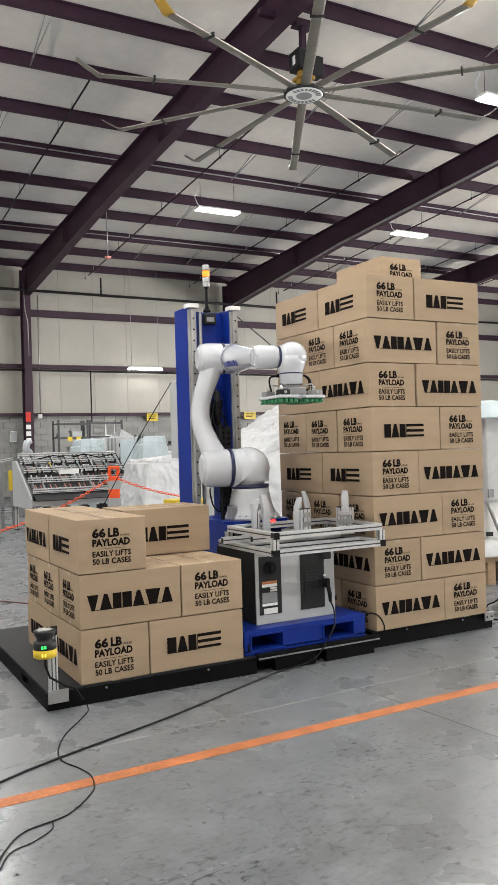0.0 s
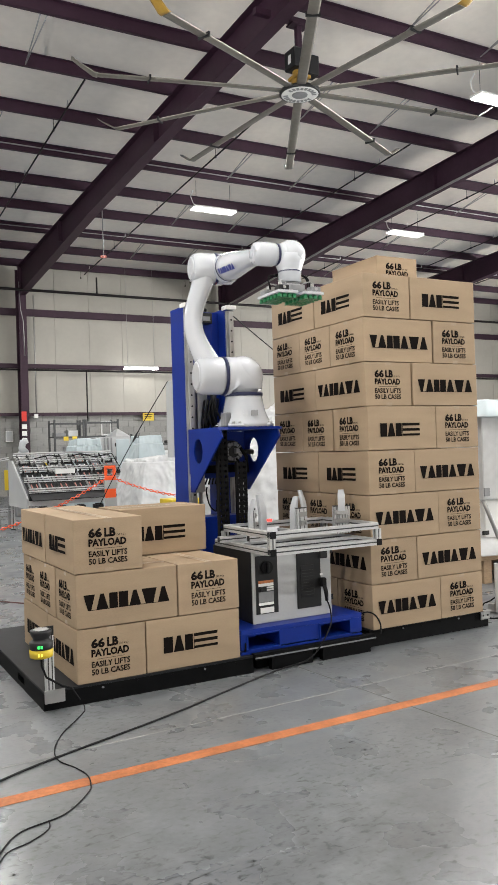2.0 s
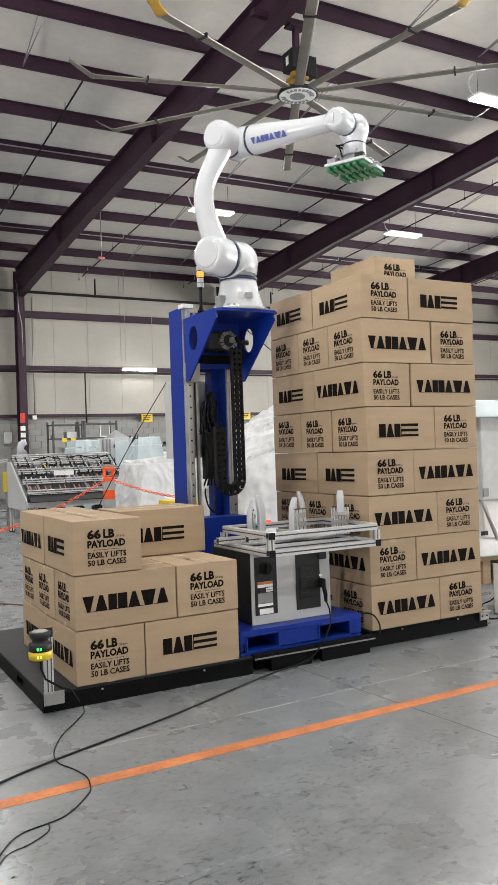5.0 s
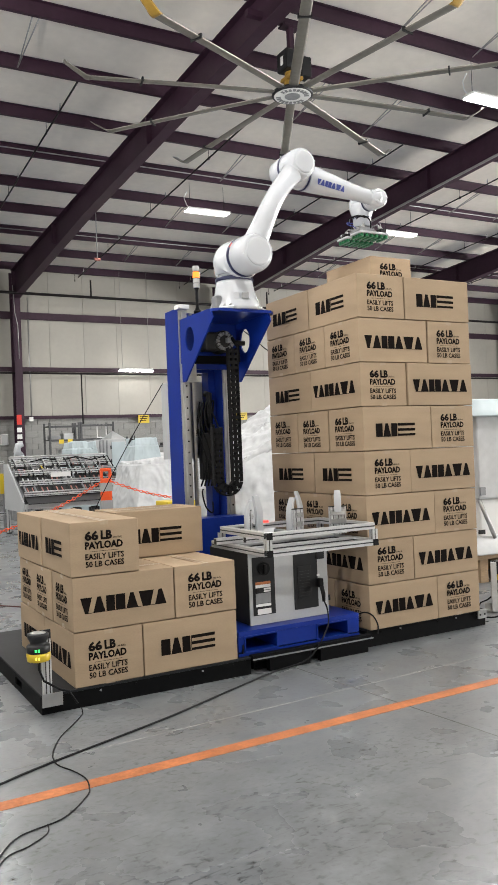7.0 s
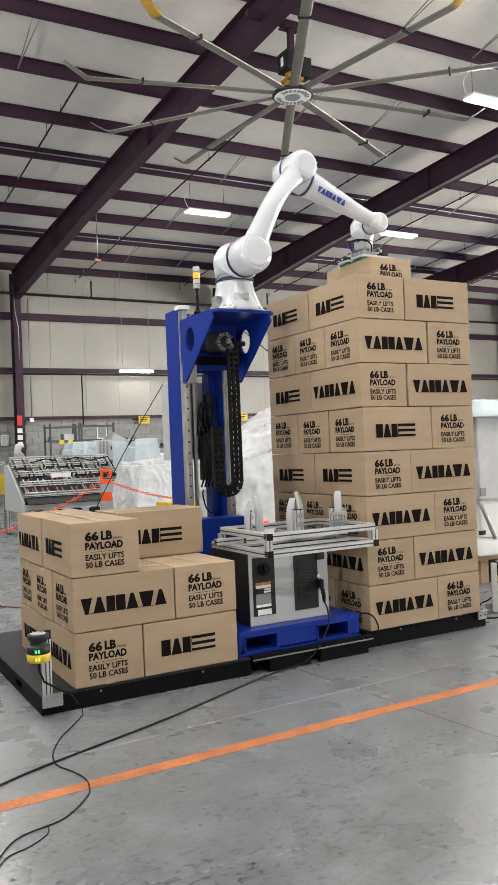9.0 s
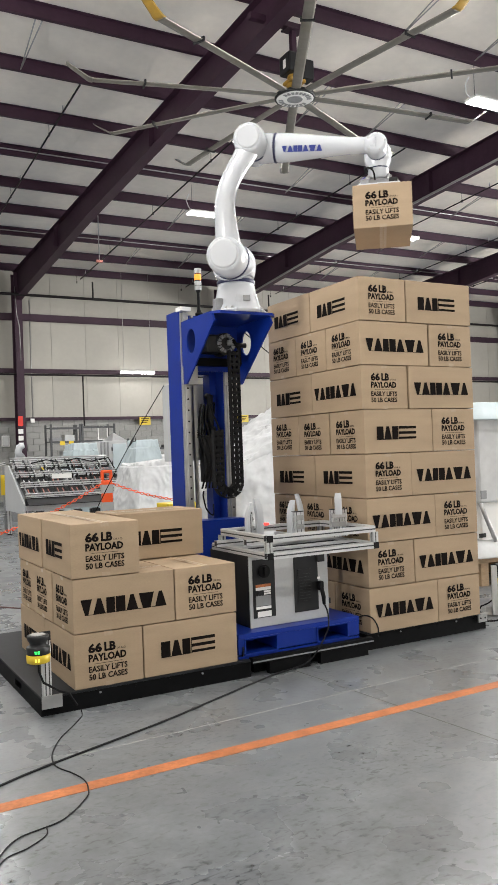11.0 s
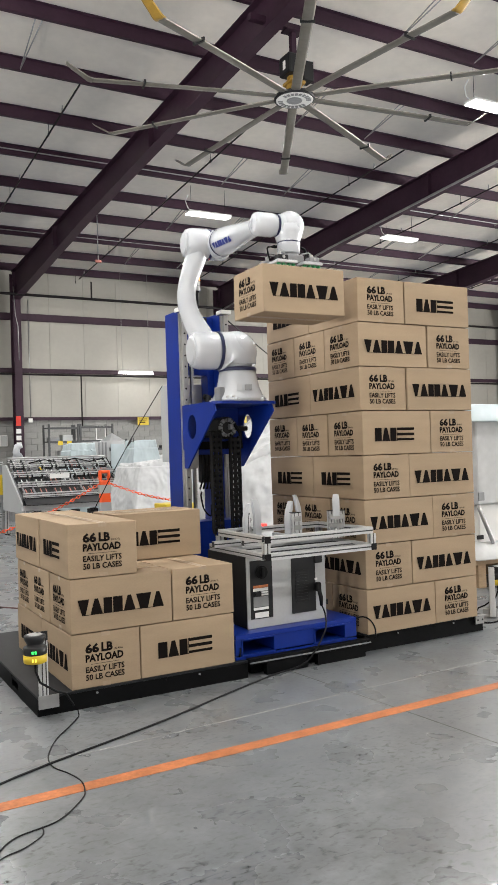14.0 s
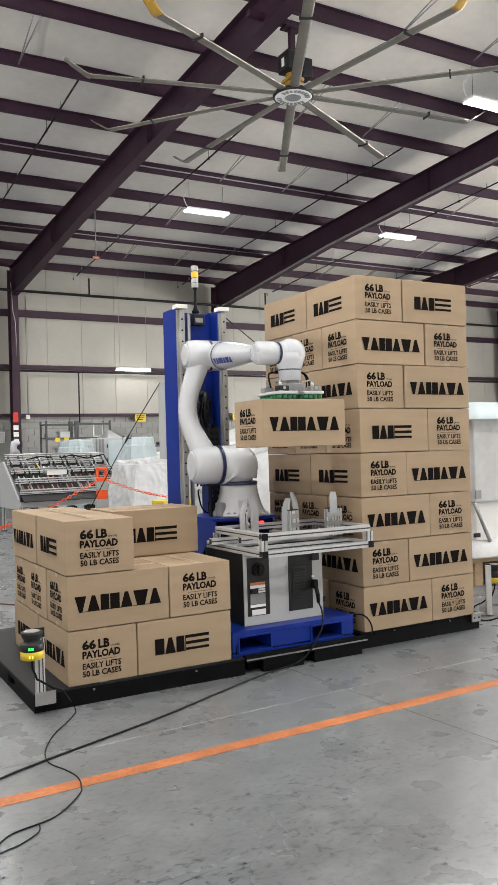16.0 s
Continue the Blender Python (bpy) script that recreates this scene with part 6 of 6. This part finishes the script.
floor_cable("guy_cable", [(1.80, 1.48, 2.485), (2.43, 2.0, 2.33), (3.06, 2.52, 2.175), (5.1, 4.2, 1.67)], 0.005, "thin cable strung from the lift column behind the stack")
floor_cable("scanner_cable", [(3.40, 0.02, 0.08), (3.30, 0.05, 0.05), (3.25, 0.12, 0.03), (3.21, 0.3, 0.02)], 0.006, "thin black cable beside the platform")
floor_cable("floor_hose", [(0.05, 3.76), (0.29, 3.43), (0.44, 3.21), (0.67, 2.88)], 0.006, "dark red hose running over the floor behind the low stack", "hose_red")
root = thing("cable_hook", pose(1.01, 1.655, 1.49), "small dark turnbuckle on the guy cable", "turnbuckle")
bm = bmesh.new()
tube_into(bm, [(-0.02, 0, -0.035), (0, 0, 0), (0.02, 0, 0.035)], [0.006, 0.010, 0.006], 8)
tube_into(bm, [(0, 0, 0.0), (0.03, 0, 0.0), (0.035, 0, 0.03)], 0.004, 8)
part("body", bm, M["dark"], root)

# ---- blocks of the far wall, last ----
bm = bmesh.new()
box_into(bm, -0.198, -0.012, -0.0965, 0.198, 0.0195, 0.0965, bevel=0.004)
block_me = mesh_of("block", bm, M["block"])
rest_bm = bmesh.new()
for c in range(13):
    z = 0.103 + 0.206 * c
    off = 0.203 * (c % 2)
    k = 0
    x = X0 + off + 0.2
    while x < X1 - 0.2:
        if 3.6 < x < 9.6 and c >= 3 or 12.4 < x < 14.4 and c >= 8:
            share("block", block_me, far_wall, pose(x, WALL_Y, z))
        elif 0 < x < 27:
            box_into(rest_bm, x - 0.198, WALL_Y - 0.012, z - 0.0965, x + 0.198, WALL_Y + 0.0195, z + 0.0965)
        x += 0.406
blocks_rest = part("blockwork", rest_bm, M["block"], far_wall)
tagged(blocks_rest, kind="stuff")


# ---- motion of the lift, the arm and the carried box ----
# seconds, plate height, swing, upper arm, forearm, gripper turn (degrees)
JOINTS = [
    (0.0, 0.907, 167.0, -10.3, 95.8, -2), (0.3, 0.912, 167.0, -10.3, 95.8, -2), (0.5, 0.936, 167.4, -10.3, 95.8, -2), (0.7, 1.006, 167.8, -10.3, 95.8, -2),
    (1.0, 1.130, 168.4, -10.3, 95.9, -2), (2.0, 1.573, 170.4, -10.2, 96.0, -2), (3.0, 2.015, 172.4, -10.1, 96.1, -2), (3.5, 2.237, 173.3, -10.0, 96.1, -2),
    (3.8, 2.365, 173.4, -10.0, 96.1, -2), (4.0, 2.415, 173.6, -9.8, 96.0, -1), (4.3, 2.426, 176.0, -8.0, 95.8, 2), (4.8, 2.426, 195.0, 2.0, 94.8, 20), (5.5, 2.426, 226.0, 14.0, 93.8, 48),
    (6.3, 2.426, 252.0, 23.6, 92.6, 75), (6.5, 2.426, 256.0, 25.0, 93.4, 78), (6.7, 2.426, 263.0, 28.5, 94.0, 83), (7.0, 2.426, 271.5, 32.2, 96.5, 89),
    (7.3, 2.426, 273.0, 33.0, 100.6, 90), (7.6, 2.426, 272.5, 33.2, 104.1, 90), (8.0, 2.426, 272.0, 33.3, 106.1, 90), (8.5, 2.426, 270.5, 33.4, 108.7, 90), (9.2, 2.426, 270.0, 33.4, 109.4, 90),
    (9.6, 2.426, 271.0, 32.0, 104.0, 90), (10.2, 2.426, 262.0, 27.0, 96.8, 82), (10.8, 2.426, 238.0, 17.0, 95.0, 60), (11.3, 2.426, 214.9, 8.4, 94.8, 38.9), (11.5, 2.427, 207.2, 5.2, 95.6, 31.6),
    (12.0, 2.427, 188.5, -3.5, 94.9, 13), (12.3, 2.427, 176.5, -8.8, 95.2, 1), (12.5, 2.422, 173.9, -10.3, 95.2, -1), (12.7, 2.352, 173.8, -10.4, 95.2, -1.2), (13.0, 2.221, 173.8, -10.4, 95.2, -1.2),
    (13.5, 2.004, 173.8, -10.5, 95.2, -1.3), (14.0, 1.790, 173.8, -10.6, 95.2, -1.3), (14.5, 1.580, 173.8, -10.7, 95.3, -1.3), (15.0, 1.374, 173.7, -10.8, 95.3, -1.6), (15.5, 1.153, 173.7, -10.9, 95.4, -2.0),
    (15.8, 1.020, 173.6, -11.0, 95.4, -2.3), (16.0, 0.937, 173.6, -11.0, 95.4, -2.5)]


def joints_at(t):
    ks = [r[0] for r in JOINTS]
    i = max(0, min(len(ks) - 2, sum(k <= t for k in ks) - 1))
    a, b = JOINTS[i], JOINTS[i + 1]
    w = (t - a[0]) / (b[0] - a[0])

    def slope(j, c):
        lo, hi = JOINTS[max(j - 1, 0)], JOINTS[min(j + 1, len(ks) - 1)]
        here = JOINTS[j]
        if 0 < j < len(ks) - 1:
            p, q = (here[c] - lo[c]) / (here[0] - lo[0]), (hi[c] - here[c]) / (hi[0] - here[0])
            return 0.0 if p * q <= 0 else 2 * p * q / (p + q)
        return 0.0
    out = []
    for c in range(1, 6):
        h = b[0] - a[0]
        m0, m1 = slope(i, c) * h, slope(i + 1, c) * h
        out.append((2 * w**3 - 3 * w**2 + 1) * a[c] + (w**3 - 2 * w**2 + w) * m0 + (-2 * w**3 + 3 * w**2) * b[c] + (w**3 - w**2) * m1)
    return out


def arm_poses(t):
    """Poses in the robot's space of carriage, turret, upper arm, forearm, wrist and gripper."""
    z, th, q2, q3, turn = joints_at(t)
    z = z - 0.10 - 0.02
    rz = Matrix.Rotation(radians(th), 4, "Z")
    base = Matrix.Translation((0, 0, z + 0.02 - 0.02)) @ rz
    sh = Matrix.Translation((0, 0, z + 0.02)) @ rz @ Matrix.Translation((0, 0, H2))
    up_m = sh @ Matrix.Rotation(radians(-q2), 4, "X")
    el = up_m @ Matrix.Translation((0, 0, ARM))
    fo = Matrix.Translation(el.translation) @ rz @ Matrix.Rotation(radians(-q3), 4, "X")
    w = fo @ Vector((D2 - D3, 0, FORE))
    wr = Matrix.Translation(w) @ rz
    gr = Matrix.Translation(w + Vector((0, 0, 0.018))) @ Matrix.Rotation(radians(turn), 4, "Z")
    return Matrix.Translation((0, 0, z)), Matrix.Translation((0, 0, z + 0.02)) @ rz, up_m, fo, wr, gr


def motions():
    times = [k * 0.1 for k in range(161)]
    rows = [arm_poses(t) for t in times]
    for i, ob in enumerate((carriage, turret, upper, fore, wrist, gripper)):
        walk(ob, [(t, r[i]) for t, r in zip(times, rows)])
    for k, ob in enumerate(links):
        walk(ob, [(t, chain_pose(k, joints_at(t)[0] - 0.12)) for t in times[::2]])
    home = Matrix.Translation((BX, BY, 0.10))
    grip_t = 9.2
    rest = carried_box.matrix_basis.copy()
    held = (home @ arm_poses(grip_t)[5]).inverted() @ rest
    walk(carried_box, [(0.0, rest), (grip_t, rest)] + [(t, home @ r[5] @ held) for t, r in zip(times, rows) if t > grip_t + 0.01])


motions()
